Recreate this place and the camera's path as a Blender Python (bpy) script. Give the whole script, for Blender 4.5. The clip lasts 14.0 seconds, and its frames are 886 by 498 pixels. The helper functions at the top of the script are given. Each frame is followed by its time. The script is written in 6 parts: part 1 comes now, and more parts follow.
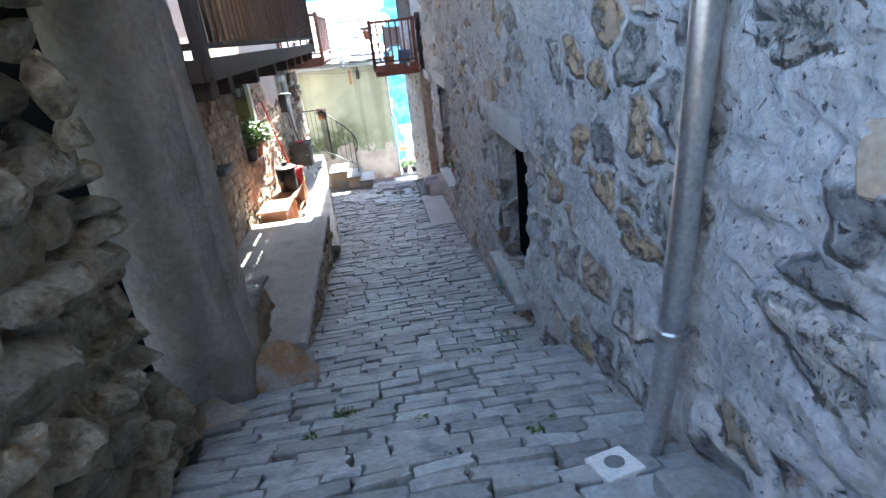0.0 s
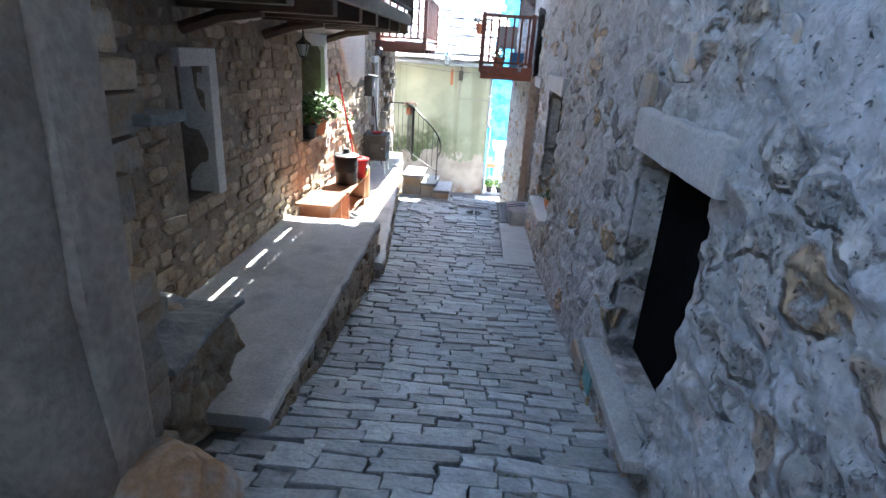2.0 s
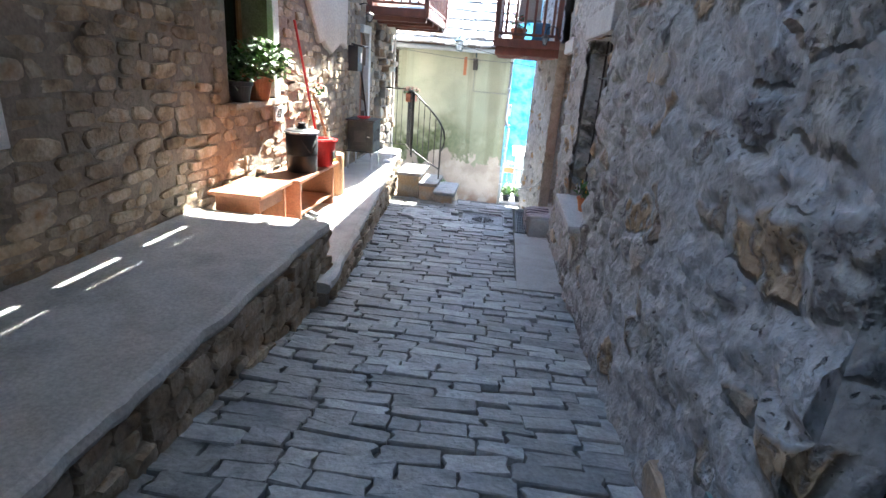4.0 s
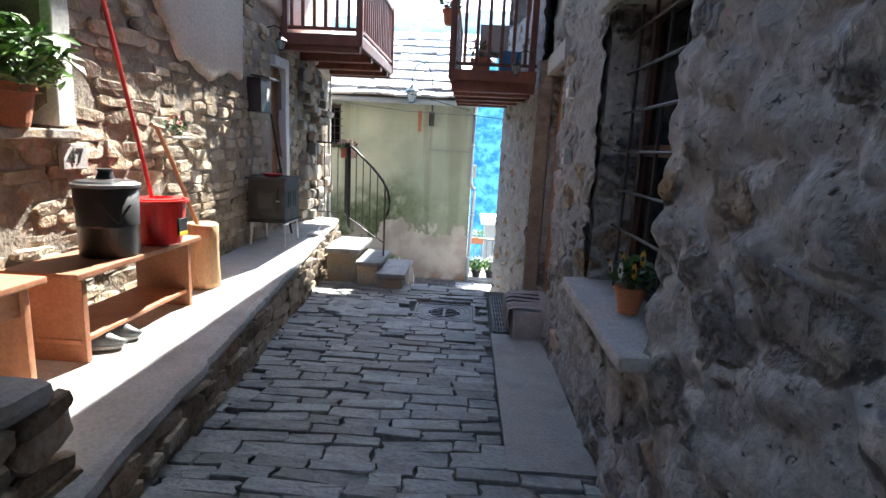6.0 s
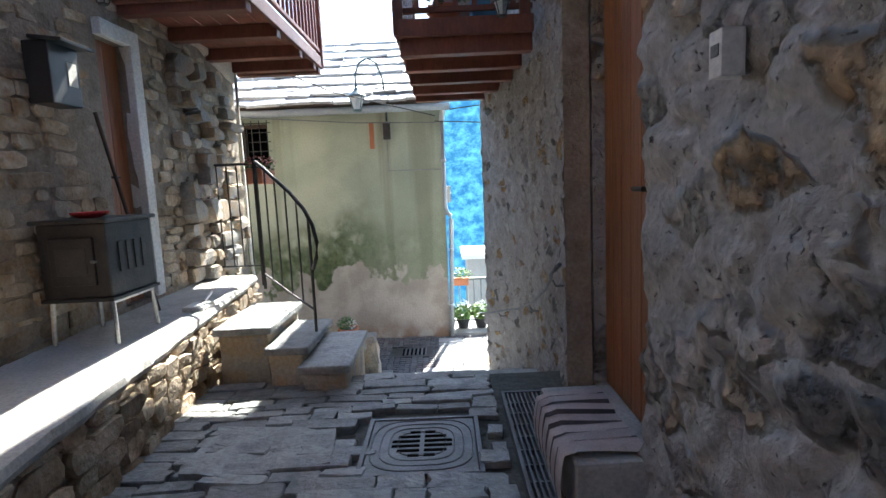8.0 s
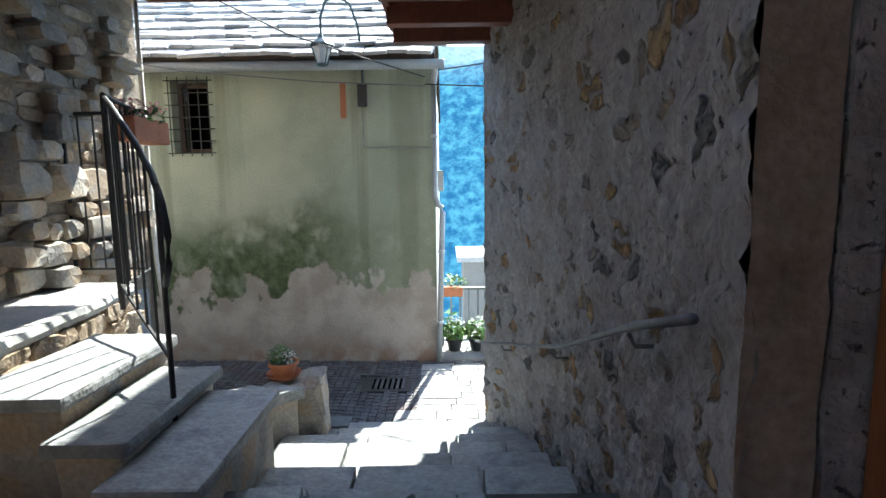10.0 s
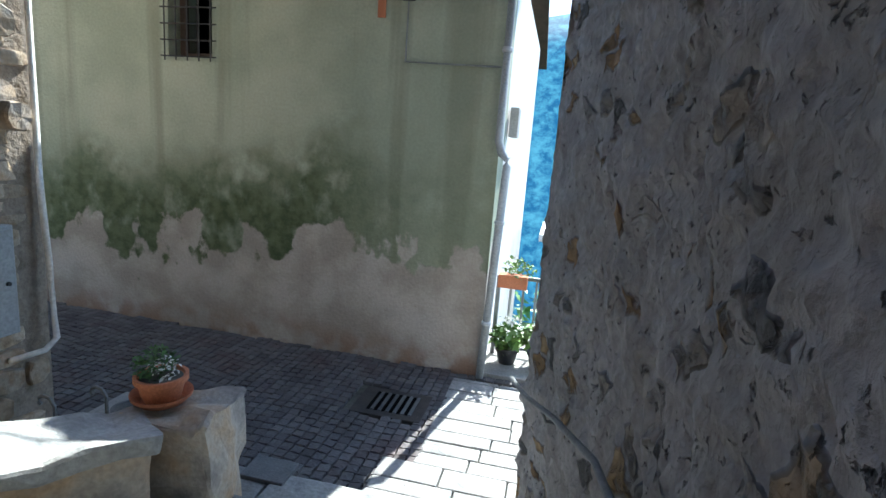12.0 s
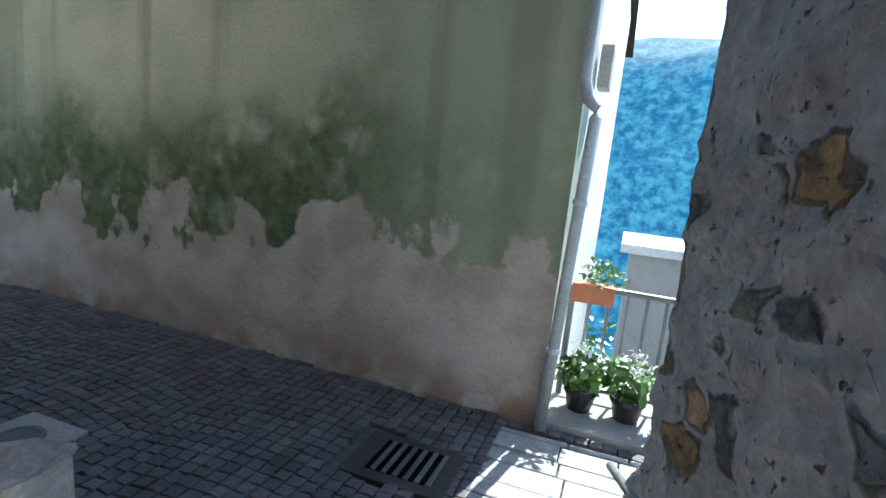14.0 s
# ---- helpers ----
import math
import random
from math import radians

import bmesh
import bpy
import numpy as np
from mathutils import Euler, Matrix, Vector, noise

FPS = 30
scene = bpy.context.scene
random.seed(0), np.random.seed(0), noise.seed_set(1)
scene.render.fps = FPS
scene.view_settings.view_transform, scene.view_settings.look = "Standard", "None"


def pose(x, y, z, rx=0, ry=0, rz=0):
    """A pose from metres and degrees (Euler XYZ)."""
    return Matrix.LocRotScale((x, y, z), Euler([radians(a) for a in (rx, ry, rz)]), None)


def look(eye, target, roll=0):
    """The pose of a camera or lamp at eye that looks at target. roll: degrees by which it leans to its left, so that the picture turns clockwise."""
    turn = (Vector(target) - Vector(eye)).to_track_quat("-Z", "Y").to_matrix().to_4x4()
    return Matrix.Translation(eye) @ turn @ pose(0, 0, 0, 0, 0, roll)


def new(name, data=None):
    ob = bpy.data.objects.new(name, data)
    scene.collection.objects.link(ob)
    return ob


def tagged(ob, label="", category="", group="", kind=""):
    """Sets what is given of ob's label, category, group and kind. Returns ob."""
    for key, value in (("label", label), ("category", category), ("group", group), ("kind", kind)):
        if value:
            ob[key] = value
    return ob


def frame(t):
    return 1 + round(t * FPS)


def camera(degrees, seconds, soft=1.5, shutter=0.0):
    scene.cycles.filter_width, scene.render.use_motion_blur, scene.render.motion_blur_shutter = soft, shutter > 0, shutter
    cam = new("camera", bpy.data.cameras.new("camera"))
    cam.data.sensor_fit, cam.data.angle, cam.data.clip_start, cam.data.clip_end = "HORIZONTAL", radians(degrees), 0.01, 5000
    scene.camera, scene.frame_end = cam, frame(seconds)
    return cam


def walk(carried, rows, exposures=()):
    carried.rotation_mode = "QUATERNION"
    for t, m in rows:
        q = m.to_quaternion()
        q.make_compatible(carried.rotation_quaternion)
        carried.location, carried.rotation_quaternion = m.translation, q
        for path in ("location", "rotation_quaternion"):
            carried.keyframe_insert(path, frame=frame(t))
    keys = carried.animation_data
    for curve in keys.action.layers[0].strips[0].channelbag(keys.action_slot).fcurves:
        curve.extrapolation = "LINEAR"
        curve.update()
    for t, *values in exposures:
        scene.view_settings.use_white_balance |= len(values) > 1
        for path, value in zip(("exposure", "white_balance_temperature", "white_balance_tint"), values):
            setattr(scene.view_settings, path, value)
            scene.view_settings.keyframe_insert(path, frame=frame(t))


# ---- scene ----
cam = camera(80.0, 14.0)
PATH = [
    (0, (-0.105, -5.002, 3.266), (0.051, -3.163, 2.495), -6.4),
    (0.5, (-0.053, -4.527, 3.225), (-0.12, -2.787, 2.242), -3.6),
    (1, (-0.067, -4.076, 3.065), (-0.032, -2.284, 2.177), -4.4),
    (1.5, (-0.011, -3.597, 3.067), (-0.231, -1.822, 2.172), 1.8),
    (2, (-0.018, -3.237, 2.824), (-0.117, -1.367, 2.122), 3.8),
    (2.5, (0.075, -2.744, 2.743), (-0.04, -0.851, 2.106), 1.7),
    (2.7, (0.152, -2.57, 2.701), (0.028, -0.676, 2.07), 6.9),
    (4.8, (0.228, -0.14, 1.757), (0.018, 1.738, 1.101), 3.2),
    (5, (0.277, 0.132, 1.718), (-0.029, 2.044, 1.219), 6.6),
    (5.5, (0.262, 0.677, 1.673), (0.082, 2.596, 1.139), 3.8),
    (6, (0.219, 1.188, 1.662), (0.125, 3.15, 1.284), 2.8),
    (6.5, (0.284, 1.816, 1.592), (0.103, 3.765, 1.184), 5.4),
    (7, (0.218, 2.393, 1.483), (0.153, 4.363, 1.143), 0.4),
    (7.5, (0.232, 3.063, 1.402), (0.095, 5.027, 1.046), 0.1),
    (8, (0.192, 3.716, 1.365), (0.178, 5.701, 1.119), -2.6),
    (8.2, (0.23, 3.983, 1.342), (0.195, 5.97, 1.113), -3.5),
    (10.3, (0.372, 5.935, 1.163), (0.342, 7.918, 0.904), -0.1),
    (10.5, (0.427, 6.218, 1.171), (0.314, 8.198, 0.909), -0.7),
    (11, (0.454, 6.639, 1.082), (0.366, 8.624, 0.854), 1.6),
    (11.5, (0.602, 7.219, 0.949), (0.276, 9.163, 0.612), 3.9),
    (12, (0.717, 7.581, 0.911), (0.32, 9.505, 0.535), 4.4),
    (12.5, (0.744, 7.875, 0.795), (0.398, 9.8, 0.377), 4.9),
    (13, (0.735, 8.157, 0.704), (0.324, 10.082, 0.352), 5.8),
    (13.5, (0.583, 8.571, 0.491), (0.04, 10.45, 0.075), 2.7),
    (14, (0.526, 8.902, 0.459), (-0.104, 10.774, 0.142), 6.1),
]
walk(cam, [(t, look(eye, aim, roll)) for t, eye, aim, roll in PATH], [(0, 4.0, 6150, 6), (1.5, 4.0, 6000, 6), (2.5, 4.0, 5950, 6), (5, 3.45, 6250, 7), (5.5, 3.1, 6220, 7), (6.0, 2.86, 6200, 7), (6.5, 2.66, 6200, 7), (7, 2.7, 6200, 7), (8, 2.58, 6250, 6), (10.5, 1.92, 6000, 3), (11, 1.75, 6000, 3), (12.5, 1.72, 5750, 3), (14, 1.62, 5700, 2)])

# ---- world, sun, exposure ----
SUN_FROM = Vector((0.24, 1.0, 1.15)).normalized()
world = bpy.data.worlds.new("sky")
scene.world = world
world.use_nodes = True
wn = world.node_tree.nodes
sky = wn.new("ShaderNodeTexSky")
sky.sky_type, sky.sun_disc = "NISHITA", False
sky.sun_elevation = math.asin(SUN_FROM.z)
sky.sun_rotation = math.atan2(SUN_FROM.x, SUN_FROM.y)
sky.altitude = 600
wn["Background"].inputs["Strength"].default_value = 0.15
world.node_tree.links.new(sky.outputs["Color"], wn["Background"].inputs["Color"])
sun = new("sun", bpy.data.lights.new("sun", "SUN"))
sun.data.energy, sun.data.angle, sun.data.color = 4.5, radians(0.5), (1.0, 0.95, 0.86)
sun.matrix_world = look(SUN_FROM * 30, (0, 0, 0))


# ---- materials ----
def material(name, stops, scale=6.0, rough=0.85, bump=0.4, grain=60.0, metal=0.0, spread=1.0, detail=6.0, vary=0.25, stretch=(1, 1, 1)):
    """Colour from noise over the given stops, a finer grain over it, relief from both, and a shift from piece to piece."""
    m = bpy.data.materials.new(name)
    m.use_nodes = True
    n, l = m.node_tree.nodes, m.node_tree.links
    b = n["Principled BSDF"]
    geo, info = n.new("ShaderNodeNewGeometry"), n.new("ShaderNodeObjectInfo")
    mp = n.new("ShaderNodeMapping")
    mp.inputs["Scale"].default_value = stretch
    l.new(geo.outputs["Position"], mp.inputs["Vector"])
    big, small = n.new("ShaderNodeTexNoise"), n.new("ShaderNodeTexNoise")
    for t, s in ((big, scale), (small, grain)):
        t.inputs["Scale"].default_value, t.inputs["Detail"].default_value = s, detail
        l.new(mp.outputs["Vector"], t.inputs["Vector"])
    ramp = n.new("ShaderNodeValToRGB")
    lo, hi = 0.5 - 0.22 * spread, 0.5 + 0.22 * spread
    ramp.color_ramp.elements[0].position, ramp.color_ramp.elements[1].position = lo, hi
    ramp.color_ramp.elements[0].color, ramp.color_ramp.elements[1].color = (*stops[0], 1), (*stops[-1], 1)
    for i, c in enumerate(stops[1:-1]):
        e = ramp.color_ramp.elements.new(lo + (hi - lo) * (i + 1) / (len(stops) - 1))
        e.color = (*c, 1)
    l.new(big.outputs["Fac"], ramp.inputs["Fac"])
    isl = n.new("ShaderNodeMath")
    isl.operation = "ADD"
    l.new(info.outputs["Random"], isl.inputs[0])
    l.new(geo.outputs["Random Per Island"], isl.inputs[1])
    frac = n.new("ShaderNodeMath")
    frac.operation = "FRACT"
    l.new(isl.outputs[0], frac.inputs[0])
    shift = n.new("ShaderNodeMapRange")
    shift.inputs["To Min"].default_value, shift.inputs["To Max"].default_value = 1 - vary, 1 + vary
    l.new(frac.outputs[0], shift.inputs["Value"])
    fine = n.new("ShaderNodeMapRange")
    fine.inputs["From Min"].default_value, fine.inputs["From Max"].default_value = 0.3, 0.7
    fine.inputs["To Min"].default_value, fine.inputs["To Max"].default_value = 0.82, 1.15
    l.new(small.outputs["Fac"], fine.inputs["Value"])
    mul = n.new("ShaderNodeMath")
    mul.operation = "MULTIPLY"
    l.new(shift.outputs[0], mul.inputs[0])
    l.new(fine.outputs[0], mul.inputs[1])
    sc = n.new("ShaderNodeVectorMath")
    sc.operation = "SCALE"
    l.new(ramp.outputs["Color"], sc.inputs[0])
    l.new(mul.outputs[0], sc.inputs["Scale"])
    l.new(sc.outputs[0], b.inputs["Base Color"])
    b.inputs["Roughness"].default_value, b.inputs["Metallic"].default_value = rough, metal
    if bump:
        mix = n.new("ShaderNodeMath")
        mix.operation = "MULTIPLY_ADD"
        mix.inputs[1].default_value = 0.35
        l.new(small.outputs["Fac"], mix.inputs[0])
        l.new(big.outputs["Fac"], mix.inputs[2])
        bp = n.new("ShaderNodeBump")
        bp.inputs["Strength"].default_value, bp.inputs["Distance"].default_value = bump, 0.03
        l.new(mix.outputs[0], bp.inputs["Height"])
        l.new(bp.outputs["Normal"], b.inputs["Normal"])
    return m


M_STONE = material("rubble_stone", [(0.17, 0.12, 0.08), (0.34, 0.255, 0.17), (0.42, 0.35, 0.27), (0.33, 0.21, 0.12)], 6, 0.92, 1.0, 40, vary=0.3)
M_STONE_ROUGH = material("weathered_stone", [(0.11, 0.085, 0.055), (0.25, 0.20, 0.14), (0.33, 0.28, 0.21), (0.20, 0.13, 0.07)], 11, 0.92, 1.8, 38, vary=0.25)
M_STONE_GREY = material("grey_stone", [(0.22, 0.21, 0.20), (0.36, 0.33, 0.29), (0.40, 0.30, 0.20), (0.30, 0.29, 0.28)], 4, 0.9, 0.6, 45, vary=0.3)
def roughcast(name, mortar, stones, show, scale=1.0):
    """Lime roughcast over rubble: here and there the stones show through, each in its own tint."""
    m = material(name, mortar, 3.0, 0.92, 0.9, 32, vary=0.0)
    n, l = m.node_tree.nodes, m.node_tree.links
    b = n["Principled BSDF"]
    coat = b.inputs["Base Color"].links[0].from_socket
    geo = [k for k in n if k.bl_idname == "ShaderNodeNewGeometry"][0]
    warp, mp = n.new("ShaderNodeTexNoise"), n.new("ShaderNodeMapping")
    warp.inputs["Scale"].default_value, warp.inputs["Detail"].default_value = 3.5, 5
    l.new(geo.outputs["Position"], warp.inputs["Vector"])
    off = n.new("ShaderNodeVectorMath")
    off.operation = "MULTIPLY_ADD"
    off.inputs[1].default_value = (0.22, 0.22, 0.22)
    l.new(warp.outputs["Color"], off.inputs[0])
    l.new(geo.outputs["Position"], off.inputs[2])
    mp.inputs["Scale"].default_value = (2.6 * scale, 2.9 * scale, 4.6 * scale)
    l.new(off.outputs[0], mp.inputs["Vector"])
    cell, edge = n.new("ShaderNodeTexVoronoi"), n.new("ShaderNodeTexVoronoi")
    edge.feature = "DISTANCE_TO_EDGE"
    for v in (cell, edge):
        v.inputs["Scale"].default_value = 1.0
        l.new(mp.outputs["Vector"], v.inputs["Vector"])
    tint = n.new("ShaderNodeValToRGB")
    sep = n.new("ShaderNodeSeparateColor")
    l.new(cell.outputs["Color"], sep.inputs[0])
    tint.color_ramp.interpolation = "CONSTANT"
    tint.color_ramp.elements[0].color = (*stones[0], 1)
    tint.color_ramp.elements[1].color = (*stones[-1], 1)
    tint.color_ramp.elements[1].position = 1 - 1 / len(stones)
    for i, c in enumerate(stones[1:-1]):
        tint.color_ramp.elements.new((i + 1) / len(stones)).color = (*c, 1)
    l.new(sep.outputs["Red"], tint.inputs["Fac"])
    grain = n.new("ShaderNodeTexNoise")
    grain.inputs["Scale"].default_value, grain.inputs["Detail"].default_value = 14, 8
    l.new(geo.outputs["Position"], grain.inputs["Vector"])
    tex = n.new("ShaderNodeVectorMath")
    tex.operation = "SCALE"
    l.new(tint.outputs["Color"], tex.inputs[0])
    gr = n.new("ShaderNodeMapRange")
    gr.inputs["From Min"].default_value, gr.inputs["From Max"].default_value = 0.3, 0.7
    gr.inputs["To Min"].default_value, gr.inputs["To Max"].default_value = 0.65, 1.35
    l.new(grain.outputs["Fac"], gr.inputs["Value"])
    l.new(gr.outputs[0], tex.inputs["Scale"])

    def ramp(src, lo, hi):
        r = n.new("ShaderNodeMapRange")
        r.interpolation_type = "SMOOTHSTEP"
        r.inputs["From Min"].default_value, r.inputs["From Max"].default_value = lo, hi
        l.new(src, r.inputs["Value"])
        return r.outputs[0]

    inside = ramp(edge.outputs["Distance"], 0.05, 0.16)
    some = ramp(sep.outputs["Green"], 1 - show - 0.05, 1 - show + 0.05)
    worn = ramp(grain.outputs["Fac"], 0.30, 0.50)
    mask = inside
    for other in (some, worn):
        k = n.new("ShaderNodeMath")
        k.operation = "MULTIPLY"
        l.new(mask, k.inputs[0])
        l.new(other, k.inputs[1])
        mask = k.outputs[0]
    mix = n.new("ShaderNodeMix")
    mix.data_type = "RGBA"
    l.new(mask, mix.inputs["Factor"])
    ins = [i for i in mix.inputs if i.type == "RGBA"]
    l.new(coat, ins[0])
    l.new(tex.outputs[0], ins[1])
    speck = n.new("ShaderNodeTexNoise")
    speck.inputs["Scale"].default_value, speck.inputs["Detail"].default_value, speck.inputs["Roughness"].default_value = 34, 4, 0.6
    l.new(off.outputs[0], speck.inputs["Vector"])
    pits = ramp(speck.outputs["Fac"], 0.62, 0.72)
    pale = ramp(grain.outputs["Fac"], 0.55, 0.75)
    dim = n.new("ShaderNodeMath")
    dim.operation = "MULTIPLY_ADD"
    dim.inputs[1].default_value, dim.inputs[2].default_value = -0.62, 1.0
    l.new(pits, dim.inputs[0])
    lift = n.new("ShaderNodeMath")
    lift.operation = "MULTIPLY_ADD"
    lift.inputs[1].default_value = 0.25
    l.new(pale, lift.inputs[0])
    l.new(dim.outputs[0], lift.inputs[2])
    spotted = n.new("ShaderNodeVectorMath")
    spotted.operation = "SCALE"
    l.new([o for o in mix.outputs if o.type == "RGBA"][0], spotted.inputs[0])
    l.new(lift.outputs[0], spotted.inputs["Scale"])
    l.new(spotted.outputs[0], b.inputs["Base Color"])
    bp = n.new("ShaderNodeBump")
    bp.inputs["Strength"].default_value, bp.inputs["Distance"].default_value = 1.0, 0.05
    h = n.new("ShaderNodeMath")
    h.operation = "MULTIPLY_ADD"
    h.inputs[1].default_value = 0.8
    l.new(grain.outputs["Fac"], h.inputs[0])
    l.new(mask, h.inputs[2])
    dig = n.new("ShaderNodeMath")
    dig.operation = "MULTIPLY_ADD"
    dig.inputs[1].default_value = -0.7
    l.new(pits, dig.inputs[0])
    l.new(h.outputs[0], dig.inputs[2])
    l.new(dig.outputs[0], bp.inputs["Height"])
    l.new(b.inputs["Normal"].links[0].from_socket, bp.inputs["Normal"])
    l.new(bp.outputs["Normal"], b.inputs["Normal"])
    return m


M_MORTAR = material("lime_mortar", [(0.22, 0.175, 0.13), (0.37, 0.31, 0.25), (0.28, 0.23, 0.18)], 7, 0.95, 0.8, 50)
M_ROUGHCAST = roughcast("grey_roughcast", [(0.27, 0.265, 0.26), (0.40, 0.395, 0.385), (0.33, 0.32, 0.305), (0.45, 0.44, 0.43)], [(0.27, 0.22, 0.165), (0.15, 0.145, 0.14), (0.33, 0.24, 0.15), (0.24, 0.225, 0.205), (0.34, 0.32, 0.29)], 0.42)
M_ROUGHCAST_DARK = roughcast("brown_grey_roughcast", [(0.23, 0.21, 0.205), (0.36, 0.335, 0.325), (0.27, 0.245, 0.23), (0.40, 0.375, 0.36)], [(0.24, 0.15, 0.075), (0.11, 0.105, 0.10), (0.28, 0.19, 0.10), (0.22, 0.19, 0.16)], 0.20, 2.0)
M_PLASTER = material("aged_plaster", [(0.32, 0.265, 0.22), (0.46, 0.395, 0.335), (0.37, 0.31, 0.26)], 2.5, 0.9, 1.6, 28)
M_PINK = material("pinkish_plaster", [(0.42, 0.36, 0.31), (0.50, 0.44, 0.38)], 2.0, 0.9, 0.3, 40)
M_SLAB = material("paving_slab", [(0.15, 0.16, 0.165), (0.28, 0.285, 0.28), (0.21, 0.205, 0.19)], 6, 0.62, 0.7, 40, vary=0.30)
# slab colour lightened to help the sunlit landing look bright
M_SUNSLAB = material("sun_lightened_slab", [(0.22, 0.225, 0.22), (0.33, 0.325, 0.315), (0.27, 0.265, 0.25)], 5, 0.7, 0.5, 40, vary=0.15)
M_JOINT = material("joint_earth", [(0.055, 0.06, 0.055), (0.11, 0.11, 0.095), (0.07, 0.075, 0.06)], 9, 0.95, 0.7, 40)
M_CONCRETE = material("concrete", [(0.30, 0.295, 0.28), (0.42, 0.41, 0.39), (0.36, 0.35, 0.33)], 3, 0.85, 0.3, 60)
M_RUSTROCK = material("rust_stained_rock", [(0.34, 0.32, 0.30), (0.46, 0.44, 0.41), (0.42, 0.24, 0.12), (0.36, 0.33, 0.30)], 3.5, 0.9, 0.8, 40)
M_WHITE = material("white_paint", [(0.62, 0.61, 0.58), (0.76, 0.75, 0.73)], 3, 0.7, 0.15, 50, vary=0.05)
M_SLATE = material("roof_slate", [(0.28, 0.28, 0.28), (0.44, 0.44, 0.43), (0.35, 0.34, 0.33)], 4, 0.6, 0.4, 40, vary=0.35)
M_REDWOOD = material("red_stained_wood", [(0.13, 0.045, 0.03), (0.20, 0.07, 0.045)], 8, 0.55, 0.25, 60, stretch=(1, 1, 0.3))
M_DARKRED = material("dark_red_wood", [(0.06, 0.02, 0.014), (0.10, 0.035, 0.022)], 8, 0.55, 0.25, 60)
M_DARKWOOD = material("dark_wood", [(0.05, 0.032, 0.022), (0.10, 0.06, 0.04)], 8, 0.65, 0.3, 60)
M_DOORWOOD = material("orange_brown_wood", [(0.20, 0.075, 0.03), (0.30, 0.12, 0.045)], 7, 0.5, 0.25, 70, stretch=(4, 4, 0.4))
M_BENCH = material("terracotta_wood", [(0.28, 0.11, 0.055), (0.38, 0.16, 0.08)], 7, 0.6, 0.2, 60)
M_LOG = material("log_wood", [(0.36, 0.20, 0.10), (0.48, 0.29, 0.15)], 8, 0.7, 0.4, 60, stretch=(3, 3, 0.5))
M_STEEL = material("zinc_steel", [(0.42, 0.42, 0.42), (0.55, 0.55, 0.55)], 9, 0.32, 0.05, 60, metal=0.9)
M_PIPE = material("grey_painted_pipe", [(0.36, 0.38, 0.39), (0.45, 0.47, 0.48)], 5, 0.45, 0.05, 60)
M_IRON = material("dark_iron", [(0.03, 0.03, 0.032), (0.06, 0.055, 0.05)], 9, 0.55, 0.2, 80, metal=0.3)
M_CAST = material("cast_iron_grey", [(0.11, 0.115, 0.12), (0.18, 0.185, 0.19)], 9, 0.55, 0.3, 80, metal=0.4)
M_RAILGREY = material("grey_rail", [(0.16, 0.17, 0.17), (0.24, 0.25, 0.25)], 9, 0.5, 0.1, 80, metal=0.3)
M_BLACK = material("black_plastic", [(0.018, 0.018, 0.02), (0.03, 0.03, 0.032)], 9, 0.4, 0.05, 80, vary=0.05)
M_RED = material("red_plastic", [(0.50, 0.02, 0.02), (0.58, 0.03, 0.025)], 5, 0.35, 0.03, 80, vary=0.05)
M_TERRA = material("terracotta", [(0.42, 0.15, 0.07), (0.52, 0.20, 0.10)], 8, 0.75, 0.1, 80)
M_LEAF = material("leaf", [(0.035, 0.09, 0.02), (0.08, 0.17, 0.04)], 12, 0.5, 0.1, 50, vary=0.4)
M_LEAF_PALE = material("pale_leaf", [(0.10, 0.20, 0.04), (0.18, 0.30, 0.07)], 12, 0.5, 0.1, 50, vary=0.35)
M_MOSS = material("moss", [(0.04, 0.08, 0.015), (0.09, 0.15, 0.03)], 15, 0.95, 0.6, 80, vary=0.4)
M_YELLOW = material("yellow_petal", [(0.60, 0.33, 0.02), (0.75, 0.45, 0.04)], 15, 0.6, 0.1, 80)
M_PETALWHITE = material("white_petal", [(0.70, 0.70, 0.66), (0.80, 0.80, 0.76)], 15, 0.6, 0.1, 80)
M_PETALRED = material("red_petal", [(0.55, 0.03, 0.04), (0.70, 0.06, 0.06)], 15, 0.6, 0.1, 80)
M_PETALPINK = material("pink_petal", [(0.65, 0.25, 0.25), (0.75, 0.38, 0.36)], 15, 0.6, 0.1, 80)
# near-black without gloss: colour stands in for unlit rooms, recesses and slots
M_DARK = material("black_for_shade", [(0.004, 0.004, 0.004), (0.008, 0.008, 0.008)], 3, 0.9, 0.0, 30)
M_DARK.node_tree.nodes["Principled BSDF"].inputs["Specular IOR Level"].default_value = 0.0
M_TEXTILE = material("mat_cloth", [(0.42, 0.36, 0.35), (0.54, 0.47, 0.45)], 9, 0.95, 0.3, 150)
M_STRIPE = material("mat_stripe", [(0.06, 0.05, 0.06), (0.10, 0.085, 0.09)], 9, 0.95, 0.3, 150)
M_LANTERN = material("verdigris_lantern", [(0.05, 0.09, 0.10), (0.10, 0.16, 0.17)], 9, 0.5, 0.1, 60, metal=0.3)
M_BLUE = material("blue_cloth", [(0.05, 0.16, 0.30), (0.09, 0.24, 0.40)], 7, 0.8, 0.1, 60)
M_FOREST = material("forest_slope", [(0.004, 0.010, 0.008), (0.014, 0.03, 0.016), (0.007, 0.016, 0.012)], 0.05, 0.95, 0.0, 0.4, vary=0.2)
